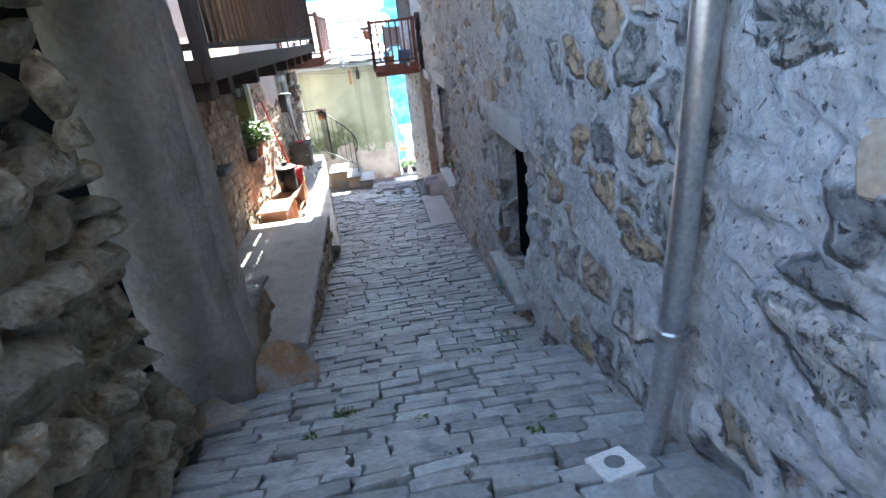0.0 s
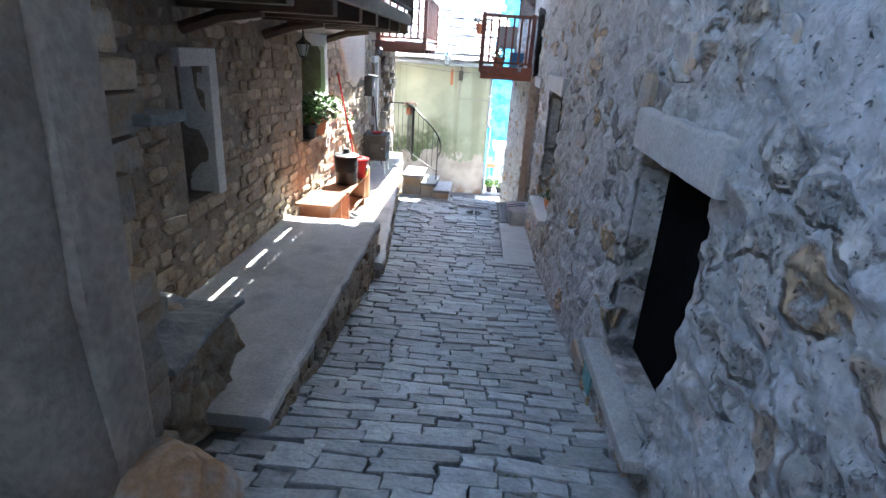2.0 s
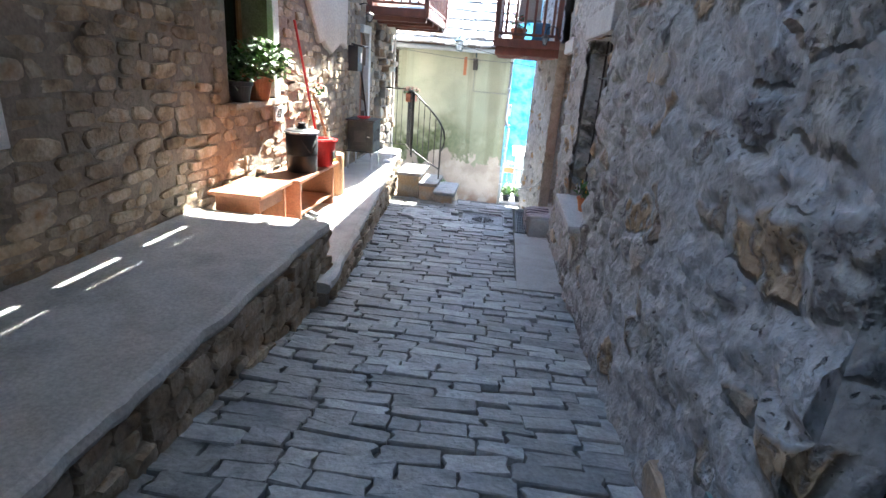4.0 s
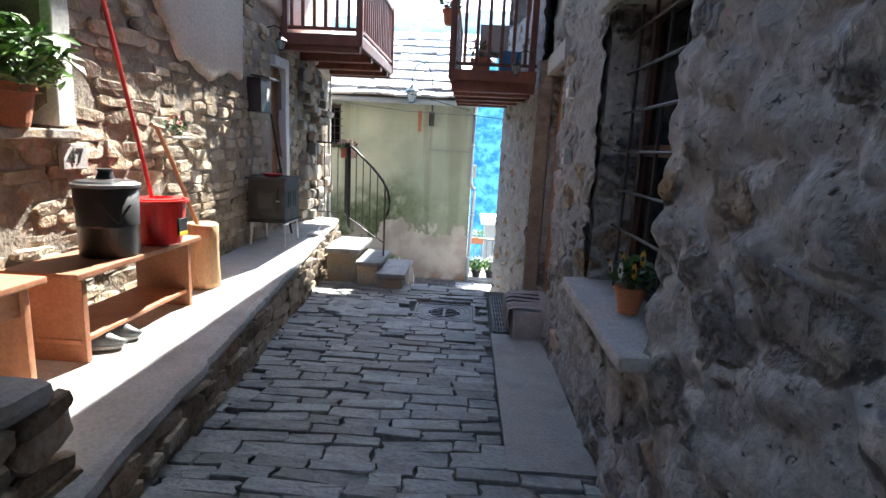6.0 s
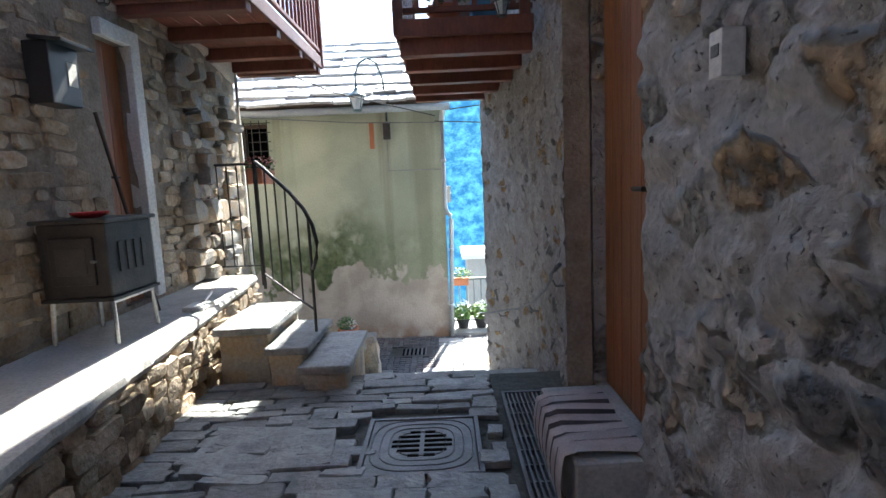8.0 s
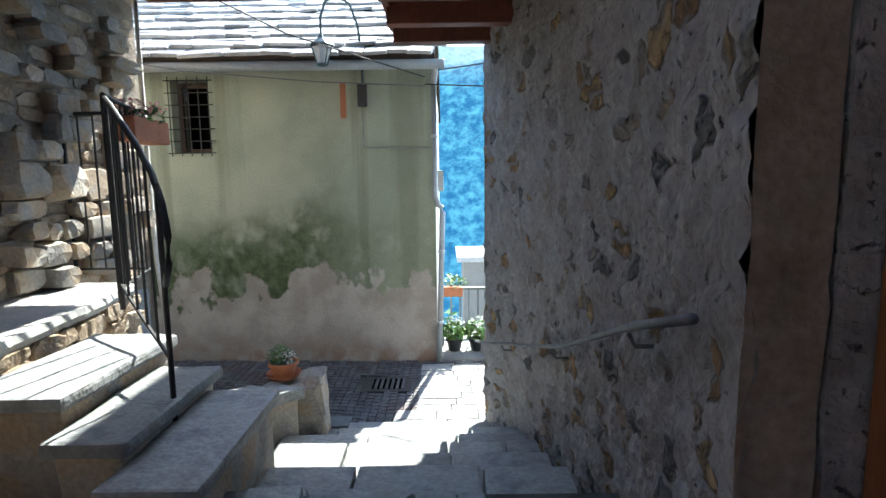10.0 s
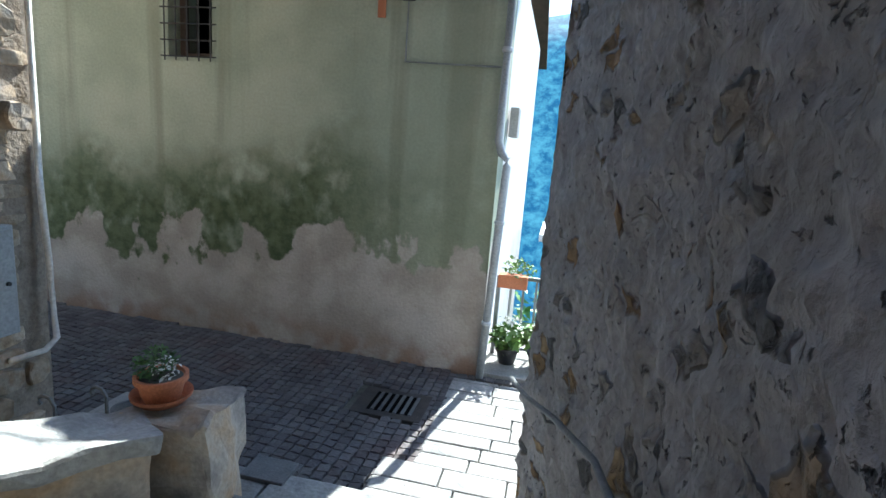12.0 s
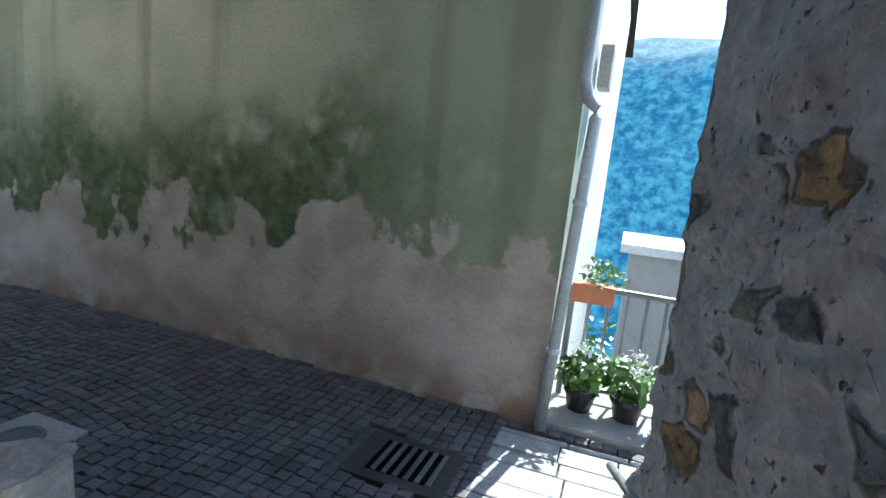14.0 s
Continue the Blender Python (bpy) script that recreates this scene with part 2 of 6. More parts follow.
M_FARFOREST = material("forest_slope_glow_haze", [(0.003, 0.008, 0.007), (0.014, 0.026, 0.014), (0.006, 0.013, 0.010)], 0.035, 0.95, 0.0, 0.25, vary=0.0)
# blue noise emission paints the distance haze onto the far slope
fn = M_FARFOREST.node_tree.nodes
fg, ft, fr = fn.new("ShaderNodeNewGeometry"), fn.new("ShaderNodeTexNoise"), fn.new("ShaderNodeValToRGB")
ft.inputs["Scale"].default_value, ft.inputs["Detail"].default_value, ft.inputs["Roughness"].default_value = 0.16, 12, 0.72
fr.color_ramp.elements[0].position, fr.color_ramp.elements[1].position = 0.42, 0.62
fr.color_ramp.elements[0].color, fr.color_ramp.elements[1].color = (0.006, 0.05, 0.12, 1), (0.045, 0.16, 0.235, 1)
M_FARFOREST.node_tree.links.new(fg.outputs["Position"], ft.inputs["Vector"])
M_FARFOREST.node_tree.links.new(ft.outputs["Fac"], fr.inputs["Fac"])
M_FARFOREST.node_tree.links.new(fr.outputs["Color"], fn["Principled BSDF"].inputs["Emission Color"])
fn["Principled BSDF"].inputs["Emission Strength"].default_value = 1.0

M_GLASS = bpy.data.materials.new("window_glass")
M_GLASS.use_nodes = True
gb = M_GLASS.node_tree.nodes["Principled BSDF"]
gb.inputs["Base Color"].default_value = (0.012, 0.015, 0.015, 1)
gb.inputs["Roughness"].default_value = 0.08


def green_facade():
    """Pale green paint, a band of algae and bare plaster below, with rain streaks."""
    m = bpy.data.materials.new("weathered_green_render")
    m.use_nodes = True
    n, l = m.node_tree.nodes, m.node_tree.links
    b = n["Principled BSDF"]
    geo, sep = n.new("ShaderNodeNewGeometry"), n.new("ShaderNodeSeparateXYZ")
    l.new(geo.outputs["Position"], sep.inputs[0])

    def noise_at(scale, stretch=(1, 1, 1), detail=7):
        mp, t = n.new("ShaderNodeMapping"), n.new("ShaderNodeTexNoise")
        mp.inputs["Scale"].default_value = stretch
        t.inputs["Scale"].default_value, t.inputs["Detail"].default_value = scale, detail
        l.new(geo.outputs["Position"], mp.inputs["Vector"])
        l.new(mp.outputs["Vector"], t.inputs["Vector"])
        return t.outputs["Fac"]

    def calc(op, a, c, d=None):
        t = n.new("ShaderNodeMath")
        t.operation = op
        for i, v in enumerate((a, c, d)):
            if v is None:
                continue
            if isinstance(v, (int, float)):
                t.inputs[i].default_value = v
            else:
                l.new(v, t.inputs[i])
        return t.outputs[0]

    def step(v, lo, hi):
        t = n.new("ShaderNodeMapRange")
        t.interpolation_type = "SMOOTHSTEP"
        t.inputs["From Min"].default_value, t.inputs["From Max"].default_value = lo, hi
        l.new(v, t.inputs["Value"])
        return t.outputs[0]

    def blend(f, a, c):
        t = n.new("ShaderNodeMix")
        t.data_type = "RGBA"
        l.new(f, t.inputs["Factor"])
        for k, v in (("A", a), ("B", c)):
            s = [i for i in t.inputs if i.name == k and i.type == "RGBA"][0]
            if isinstance(v, tuple):
                s.default_value = (*v, 1)
            else:
                l.new(v, s)
        return [o for o in t.outputs if o.type == "RGBA"][0]

    x, z = sep.outputs["X"], sep.outputs["Z"]
    paint = blend(step(noise_at(1.2), 0.35, 0.65), (0.30, 0.33, 0.25), (0.40, 0.42, 0.325))
    streak = step(noise_at(2.6, (1.6, 1, 0.06), 4), 0.53, 0.70)
    paint = blend(calc("MULTIPLY", streak, 0.6), paint, (0.19, 0.20, 0.14))
    tilt = calc("MULTIPLY_ADD", x, 0.09, -0.04)
    wob = calc("MULTIPLY_ADD", noise_at(1.7), 1.5, -0.75)
    h = calc("ADD", calc("SUBTRACT", z, tilt), wob)
    left = step(calc("MULTIPLY", x, -1.0), 0.2, 1.7)
    algae = calc("MULTIPLY", step(calc("MULTIPLY", h, -1.0), -1.35, -0.45), calc("MULTIPLY_ADD", left, 0.72, 0.28))
    algae = calc("MULTIPLY", algae, step(noise_at(5.0, (1, 1, 0.8), 12), 0.22, 0.50))
    col = blend(algae, paint, blend(step(noise_at(9.0), 0.35, 0.65), (0.06, 0.085, 0.035), (0.12, 0.145, 0.075)))
    tear = calc("ADD", h, calc("MULTIPLY_ADD", noise_at(3.6, (1, 1, 0.7), 12), 1.5, -0.75))
    bare = step(calc("MULTIPLY", tear, -1.0), -0.16, -0.06)
    plaster = blend(step(noise_at(3.0), 0.35, 0.65), (0.33, 0.29, 0.25), (0.45, 0.41, 0.37))
    col = blend(bare, col, plaster)
    foot = step(calc("MULTIPLY", calc("SUBTRACT", z, calc("MULTIPLY_ADD", x, 0.0, -1.05)), -1.0), -0.35, 0.05)
    col = blend(calc("MULTIPLY", foot, step(noise_at(4.0), 0.35, 0.6)), col, (0.27, 0.18, 0.13))
    fine = n.new("ShaderNodeVectorMath")
    fine.operation = "SCALE"
    l.new(col, fine.inputs[0])
    l.new(calc("MULTIPLY_ADD", noise_at(40.0), 0.35, 0.82), fine.inputs["Scale"])
    l.new(fine.outputs[0], b.inputs["Base Color"])
    b.inputs["Roughness"].default_value = 0.9
    bp = n.new("ShaderNodeBump")
    bp.inputs["Strength"].default_value, bp.inputs["Distance"].default_value = 0.5, 0.02
    l.new(calc("MULTIPLY_ADD", bare, -0.5, calc("ADD", noise_at(30.0), noise_at(4.0))), bp.inputs["Height"])
    l.new(bp.outputs["Normal"], b.inputs["Normal"])
    return m


M_GREEN = green_facade()


# ---- mesh helpers ----
def as_mesh(name, bm, mat, smooth=False):
    me = bpy.data.meshes.new(name)
    bm.normal_update()
    bm.to_mesh(me)
    bm.free()
    me.materials.append(mat)
    if smooth:
        for p in me.polygons:
            p.use_smooth = True
    return me


def part(name, bm, mat, parent=None, label="", m=None, smooth=False):
    ob = new(name, as_mesh(name, bm, mat, smooth))
    if parent:
        ob.parent = parent
    if m is not None:
        ob.matrix_basis = m
    if label:
        tagged(ob, label)
    return ob


def thing(name, label, category, m=None, group="", kind=""):
    ob = new(name)
    ob.empty_display_size = 0.1
    if m is not None:
        ob.matrix_basis = m
    return tagged(ob, label, category, group, kind)


def box(lo, hi, bev=0.0, bm=None):
    """A box between two corners, its edges bevelled; added to bm where one is given."""
    b = bmesh.new()
    bmesh.ops.create_cube(b, size=1.0)
    c, s = [(a + d) / 2 for a, d in zip(lo, hi)], [abs(d - a) for a, d in zip(lo, hi)]
    for v in b.verts:
        v.co = Vector((v.co.x * s[0] + c[0], v.co.y * s[1] + c[1], v.co.z * s[2] + c[2]))
    if bev:
        bmesh.ops.bevel(b, geom=b.edges[:], offset=bev, segments=2, affect="EDGES", profile=0.6)
    if bm is None:
        return b
    return join(bm, b)


def join(bm, other):
    me = bpy.data.meshes.new("tmp")
    other.to_mesh(me)
    other.free()
    bm.from_mesh(me)
    bpy.data.meshes.remove(me)
    return bm


def tube(points, r, sides=8, bm=None, closed=False):
    """A round bar through points; r is one radius or one for each point."""
    b = bm or bmesh.new()
    pts = [Vector(p) for p in points]
    rings = []
    for i, p in enumerate(pts):
        d = (pts[min(i + 1, len(pts) - 1)] - pts[max(i - 1, 0)]).normalized()
        q = d.to_track_quat("Z", "Y")
        rad = r[i] if isinstance(r, (list, tuple)) else r
        rings.append([b.verts.new(p + q @ Vector((rad * math.cos(a), rad * math.sin(a), 0))) for a in [2 * math.pi * k / sides for k in range(sides)]])
    for a, c in zip(rings, rings[1:]):
        for k in range(sides):
            b.faces.new((a[k], a[(k + 1) % sides], c[(k + 1) % sides], c[k]))
    b.faces.new(rings[0][::-1])
    b.faces.new(rings[-1])
    return b


def lathe(profile, sides=20, bm=None):
    """A turned body from (radius, height) pairs, bottom to top."""
    b = bm or bmesh.new()
    rings = [[b.verts.new((r * math.cos(2 * math.pi * k / sides), r * math.sin(2 * math.pi * k / sides), h)) for k in range(sides)] for r, h in profile]
    for a, c in zip(rings, rings[1:]):
        for k in range(sides):
            b.faces.new((a[k], a[(k + 1) % sides], c[(k + 1) % sides], c[k]))
    b.faces.new(rings[0][::-1])
    b.faces.new(rings[-1])
    return b


def roughen(bm, amount, scale=4.0, cut=0.12, seed=0.0):
    """Split long edges and push the points about, for worn stone and old plaster."""
    for _ in range(3):
        es = [e for e in bm.edges if e.calc_length() > cut * 1.6]
        if not es or len(bm.verts) > 30000:
            break
        bmesh.ops.subdivide_edges(bm, edges=es, cuts=1, use_grid_fill=True)
    off = Vector((seed, seed * 1.7, seed * 0.3))
    bmesh.ops.triangulate(bm, faces=[f for f in bm.faces if len(f.verts) > 4])
    for v in bm.verts:
        v.co += noise.noise_vector(v.co * scale + off) * amount + noise.noise_vector(v.co * scale * 3 + off) * amount * 0.4
    return bm


# ---- pieces of stone, shared between walls and paving ----
def stone_shape(seed, sides=9, square=0.5, inner=0.86):
    """One stone, 1 x 1 across and 1 high, its face uneven and its edge chipped: x, y across, z out."""
    rnd = random.Random(seed)
    ring = []
    for k in range(sides):
        a = 2 * math.pi * (k + rnd.uniform(-0.25, 0.25)) / sides
        c, s = math.cos(a), math.sin(a)
        q = max(abs(c), abs(s))
        r = 0.5 * ((1 - square) + square / q) * rnd.uniform(0.9, 1.03)
        ring.append((max(-0.5, min(0.5, r * c)), max(-0.5, min(0.5, r * s))))
    vs = [(x, y, 0.0) for x, y in ring]
    vs += [(x * 0.99, y * 0.99, rnd.uniform(0.66, 0.86)) for x, y in ring]
    vs += [(x * inner, y * inner, rnd.uniform(0.9, 1.0)) for x, y in ring]
    vs.append((rnd.uniform(-0.1, 0.1), rnd.uniform(-0.1, 0.1), rnd.uniform(0.94, 1.04)))
    fs = []
    for lv in (0, 1):
        for k in range(sides):
            a, b2 = lv * sides + k, lv * sides + (k + 1) % sides
            fs.append((a, b2, b2 + sides, a + sides))
    fs += [(2 * sides + k, 2 * sides + (k + 1) % sides, 3 * sides) for k in range(sides)]
    return vs, fs


RUBBLE = [stone_shape(i, 11, 0.88, 0.9) for i in range(18)]


def rock_shape(seed):
    """One broken field stone, 1 x 1 across and 1 high: a faceted block with planes split off."""
    rnd = random.Random(seed)
    b = bmesh.new()
    bmesh.ops.create_icosphere(b, subdivisions=3, radius=0.62)
    cuts = []
    for _ in range(11):
        d = Vector((rnd.uniform(-1, 1), rnd.uniform(-1, 1), rnd.uniform(-0.2, 1))).normalized()
        cuts.append((d, rnd.uniform(0.34, 0.48)))
    off = Vector((seed * 1.7, 0, 0))
    for v in b.verts:
        for d, k in cuts:
            over = v.co.dot(d) - k
            if over > 0:
                v.co -= d * over
        v.co += noise.noise_vector(v.co * 4 + off) * 0.05 + noise.noise_vector(v.co * 9 + off) * 0.025
        v.co.z += 0.5
    vs, fs = [tuple(v.co) for v in b.verts], [tuple(v.index for v in f.verts) for f in b.faces]
    b.free()
    return vs, fs



def flag_shape(seed):
    """One squared slab, 1 x 1 across and 1 high, with broken corners and an uneven top."""
    rnd = random.Random(seed)
    ring = []
    for cx, cy in ((1, -1), (1, 1), (-1, 1), (-1, -1)):
        a, b = 0.5 - rnd.uniform(0.0, 0.06), 0.5 - rnd.uniform(0.02, 0.16)
        p, q = (cx * 0.5, cy * b), (cx * a, cy * 0.5)
        ring += [p, q] if cx * cy > 0 else [q, p]
        mid = rnd.uniform(-0.07, 0.02)
        ring.append((0, cy * (0.5 + mid)) if cx * cy > 0 else (cx * (0.5 + mid), 0))
    ring = [(x, y) for x, y in ring]
    ring.sort(key=lambda v: math.atan2(v[1], v[0]))
    n = len(ring)
    vs = [(x, y, 0.0) for x, y in ring]
    vs += [(x, y, rnd.uniform(0.72, 0.85)) for x, y in ring]
    vs += [(x * 0.97, y * 0.93, rnd.uniform(0.88, 1.0)) for x, y in ring]
    vs.append((rnd.uniform(-0.1, 0.1), rnd.uniform(-0.1, 0.1), rnd.uniform(0.93, 1.0)))
    fs = [(lv * n + k, lv * n + (k + 1) % n, (lv + 1) * n + (k + 1) % n, (lv + 1) * n + k) for lv in (0, 1) for k in range(n)]
    fs += [(2 * n + k, 2 * n + (k + 1) % n, 3 * n) for k in range(n)]
    return vs, fs


FLAG = [flag_shape(100 + i) for i in range(16)]



def shape_mesh(name, shape, mat):
    me = bpy.data.meshes.new(name)
    me.from_pydata(shape[0], [], shape[1])
    me.materials.append(mat)
    return me


def lay(pieces, shapes, mat, parent, name, near, limit=300):
    """pieces: (pose, size). Those that near() picks become parts of parent, up to the limit; the rest one joined part."""
    meshes = [shape_mesh(name, s, mat) for s in shapes]
    rnd = random.Random(len(pieces))
    single = [p for p in pieces if near(p[0].translation)][:limit]
    picked = {id(p) for p in single}
    for m, size in single:
        ob = new(name, rnd.choice(meshes))
        ob.parent = parent
        ob.matrix_basis = m @ Matrix.Diagonal((*size, 1))
    vs, fs = [], []
    for p in pieces:
        if id(p) in picked:
            continue
        sv, sf = rnd.choice(shapes)
        k = len(vs)
        mm = p[0] @ Matrix.Diagonal((*p[1], 1))
        vs += [tuple(mm @ Vector(v)) for v in sv]
        fs += [tuple(i + k for i in f) for f in sf]
    if vs:
        me = bpy.data.meshes.new(name + "s")
        me.from_pydata(vs, [], fs)
        me.materials.append(mat)
        ob = new(name + "s", me)
        ob.parent = parent
        tagged(ob, kind="stuff")


def frame_of(origin, across, up):
    """The pose whose x runs across, y up and z out of a face."""
    a, u = Vector(across).normalized(), Vector(up).normalized()
    o = a.cross(u)
    u = o.cross(a)
    return Matrix(((a.x, u.x, o.x, origin[0]), (a.y, u.y, o.y, origin[1]), (a.z, u.z, o.z, origin[2]), (0, 0, 0, 1)))


def rubble_face(base, length, height, course, run, depth, seed, holes=(), sunk=0.0, fill=1.0, top=None, pack=1.0):
    """Stones laid in wavering courses over a face given by its pose: x along, y up, z out."""
    rnd = random.Random(seed)
    out = []
    y = 0.0
    while y < height - course * 0.4:
        h = course * rnd.uniform(0.65, 1.35)
        x = rnd.uniform(-0.1, 0.0)
        while x < length:
            w = run * rnd.uniform(0.55, 1.6)
            hh = h * rnd.uniform(0.8, 1.15)
            cx, cy = x + w / 2, y + h / 2 + 0.03 * math.sin(x * 2.1 + seed)
            clear = all(not (a - w * 0.35 < cx < b + w * 0.35 and c - hh * 0.35 < cy < d + hh * 0.35) for a, b, c, d in holes)
            if clear and cx < length - w * 0.3 and (top is None or cy < top(cx)) and rnd.random() < fill:
                out.append((base @ pose(cx, cy, -sunk, rnd.uniform(-7, 7), rnd.uniform(-7, 7), rnd.uniform(-6, 6)), (w * 0.97 * pack, hh * 0.97 * pack, depth * rnd.uniform(0.6, 1.25))))
            x += w
        y += h
    return out


def slab_wall(along, face, thick, a0, a1, z0, z1, holes=()):
    """A wall in boxes round its openings. along 'y': face is its x; along 'x': face is its y. thick is signed, away from the face."""
    bm = bmesh.new()
    av = sorted({a0, a1, *[v for h in holes for v in h[:2]]})
    zv = sorted({z0, z1, *[v for h in holes for v in h[2:]]})
    for p, q in zip(av, av[1:]):
        for r, s in zip(zv, zv[1:]):
            if any(h[0] <= p and q <= h[1] and h[2] <= r and s <= h[3] for h in holes):
                continue
            if along == "y":
                box((face, p, r), (face + thick, q, s), 0, bm)
            else:
                box((p, face, r), (q, face + thick, s), 0, bm)
    bmesh.ops.remove_doubles(bm, verts=bm.verts[:], dist=0.0005)
    bm.verts.index_update()
    seen = {}
    for f in bm.faces:
        k = tuple(sorted(v.index for v in f.verts))
        seen.setdefault(k, []).append(f)
    bmesh.ops.delete(bm, geom=[f for fs in seen.values() if len(fs) > 1 for f in fs], context="FACES_ONLY")
    return bm


def relief_skin(line, z0, z1, step, amount, holes=(), seed=0.0, lumps=1.0):
    """An uneven face: line(a) gives the point on the plan for a from 0 to 1; holes are (a-length, a-length, z, z)."""
    pts, length = line
    na, nz = max(2, int(length / step)), max(2, int((z1 - z0) / step))
    vs, fs = [], []
    for i in range(na + 1):
        s = length * i / na
        p, nrm = pts(s)
        for k in range(nz + 1):
            z = z0 + (z1 - z0) * k / nz
            q = Vector((p[0], p[1], z))
            w = q + 0.06 * noise.noise_vector(q * 3.0)
            f = noise.voronoi(Vector((w.x * 3, w.y * 3.4 + seed, w.z * 6.0)))[0]
            lump = min(1.0, (f[1] - f[0]) * 2.2)
            keep = 0.5 + 0.5 * noise.noise(q * 0.9 + Vector((seed, 4, 0)))
            d = noise.noise(q * 1.3 + Vector((seed, 0, 0))) * 0.7 + (lump - 0.6) * (0.35 + 1.3 * keep) * lumps + noise.noise(q * 6.0 + Vector((0, seed, 0))) * 0.55 + noise.noise(q * 17.0) * 0.55 + noise.noise(q * 37.0) * 0.3
            vs.append((p[0] + nrm[0] * d * amount, p[1] + nrm[1] * d * amount, z))
    for i in range(na):
        for k in range(nz):
            s, z = length * (i + 0.5) / na, z0 + (z1 - z0) * (k + 0.5) / nz
            if any(h[0] < s < h[1] and h[2] < z < h[3] for h in holes):
                continue
            a = i * (nz + 1) + k
            fs.append((a, a + nz + 1, a + nz + 2, a + 1))
    return vs, fs


def pydata(name, vs, fs, mat, parent=None, smooth=True):
    me = bpy.data.meshes.new(name)
    me.from_pydata(vs, [], fs)
    me.validate()
    me.materials.append(mat)
    for p in me.polygons:
        p.use_smooth = smooth
    ob = new(name, me)
    if parent:
        ob.parent = parent
    return ob


# ---- the ground: one falling lane, a flight of steps, and a street across its foot ----
PROFILE = [(-9, 2.75), (-3.7, 1.66), (-2.1, 1.22), (-2.06, 1.04), (-1.15, 0.88), (-1.1, 0.82), (0, 0.56), (1, 0.44), (2, 0.30), (3.5, 0.14), (5, 0.07), (6.1, 0.01), (7.5, -0.02)]
STEPS = [(7.5 + 0.42 * k, -0.02 - 0.155 * (k + 1)) for k in range(6)]


def ground_z(y):
    for (a, p), (b, q) in zip(PROFILE, PROFILE[1:]):
        if a <= y <= b:
            return p + (q - p) * (y - a) / (b - a)
    return PROFILE[-1][1]


def street_z(x):
    return -1.10 - 0.012 * (min(x, 0.3) - 0.2)


def build_ground():
    vs, fs = [], []
    ys = [p[0] for p in PROFILE]
    for y in ys:
        for x in (-2.6, 1.3):
            vs.append((x, y, ground_z(y) - 0.035))
    n = len(ys)
    for i in range(n - 1):
        fs.append((2 * i, 2 * i + 1, 2 * i + 3, 2 * i + 2))
    ob = pydata("ground", vs, fs, M_JOINT, smooth=False)
    tagged(ob, "dark earth and moss in the joints of the sloping lane", "ground", kind="structure")
    sheet = bmesh.new()
    for x0, x1 in ((-14, -7), (-7, -3), (-3, 0.3), (0.3, 6)):
        a = [sheet.verts.new(p) for p in ((x0, 9.6, street_z(x0) - 0.03), (x1, 9.6, street_z(x1) - 0.03), (x1, 12.6, street_z(x1) - 0.03), (x0, 12.6, street_z(x0) - 0.03))]
        sheet.faces.new(a)
    st = part("road", sheet, M_JOINT)
    tagged(st, "narrow street paved with small dark cobbles across the lane's foot", "street", kind="structure")
    return ob, st


lane, street = build_ground()

# valley floor and far slopes
vs, fs = [], []
for i in range(41):
    for k in range(25):
        x, y = -900 + 45 * i, 160 + 30 * k
        h = -130 - 0.4 * max(0, y - 415) + 1.15 * min(185, max(0, y - 230)) * (1 + 0.25 * noise.noise(Vector((x * 0.004, y * 0.003, 0)))) + 22 * noise.noise(Vector((x * 0.012, y * 0.012, 3))) + 7 * noise.noise(Vector((x * 0.05, y * 0.05, 5)))
        vs.append((x, y, h))
for i in range(40):
    for k in range(24):
        a = i * 25 + k
        fs.append((a, a + 25, a + 26, a + 1))
# the far slope glows blue in place of real haze
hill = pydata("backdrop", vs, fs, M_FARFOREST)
tagged(hill, "wooded mountain slope across the valley, its blue haze put in as glow", "mountain", kind="structure")
vs, fs = [], []
rnd = random.Random(5)
for i in range(30):
    for k in range(16):
        vs.append((-600 + 40 * i, 15 + 12 * k, -3.5 - 0.9 * 12 * k + rnd.uniform(-1.5, 1.5) * (k > 1)))
for i in range(29):
    for k in range(15):
        a = i * 16 + k
        fs.append((a, a + 16, a + 17, a + 1))
near_slope = pydata("valley_ground", vs, fs, M_FOREST)
tagged(near_slope, "green wooded slope falling away below the terrace", "hillside", kind="structure")


# ---- right-hand house ----
HOLES_R = [(-1.16, -0.16, 1.10, 2.38), (3.08, 4.24, 0.94, 2.42), (5.64, 6.36, 0.30, 2.36)]
wall_r = part("wall_right", slab_wall("y", 0.93, 0.27, -9.0, 6.6, -1.6, 5.2, HOLES_R), M_ROUGHCAST)
tagged(wall_r, "grey roughcast rubble house wall with stones showing through", "wall", kind="structure")


def straight(p, q):
    p, q = Vector(p), Vector(q)
    d = (q - p).normalized()
    nrm = (-d.y, d.x)
    return (lambda s: (p + d * s, nrm)), (q - p).length


ys0 = -7.0
holes = [(a - ys0, b - ys0, c, d) for a, b, c, d in HOLES_R]
vs, fs = relief_skin(straight((0.9, ys0), (0.9, 6.36)), -0.3, 4.6, 0.027, 0.034, holes, 3.0, 0.9)
skin = pydata("render_coat", vs, fs, M_ROUGHCAST, wall_r)

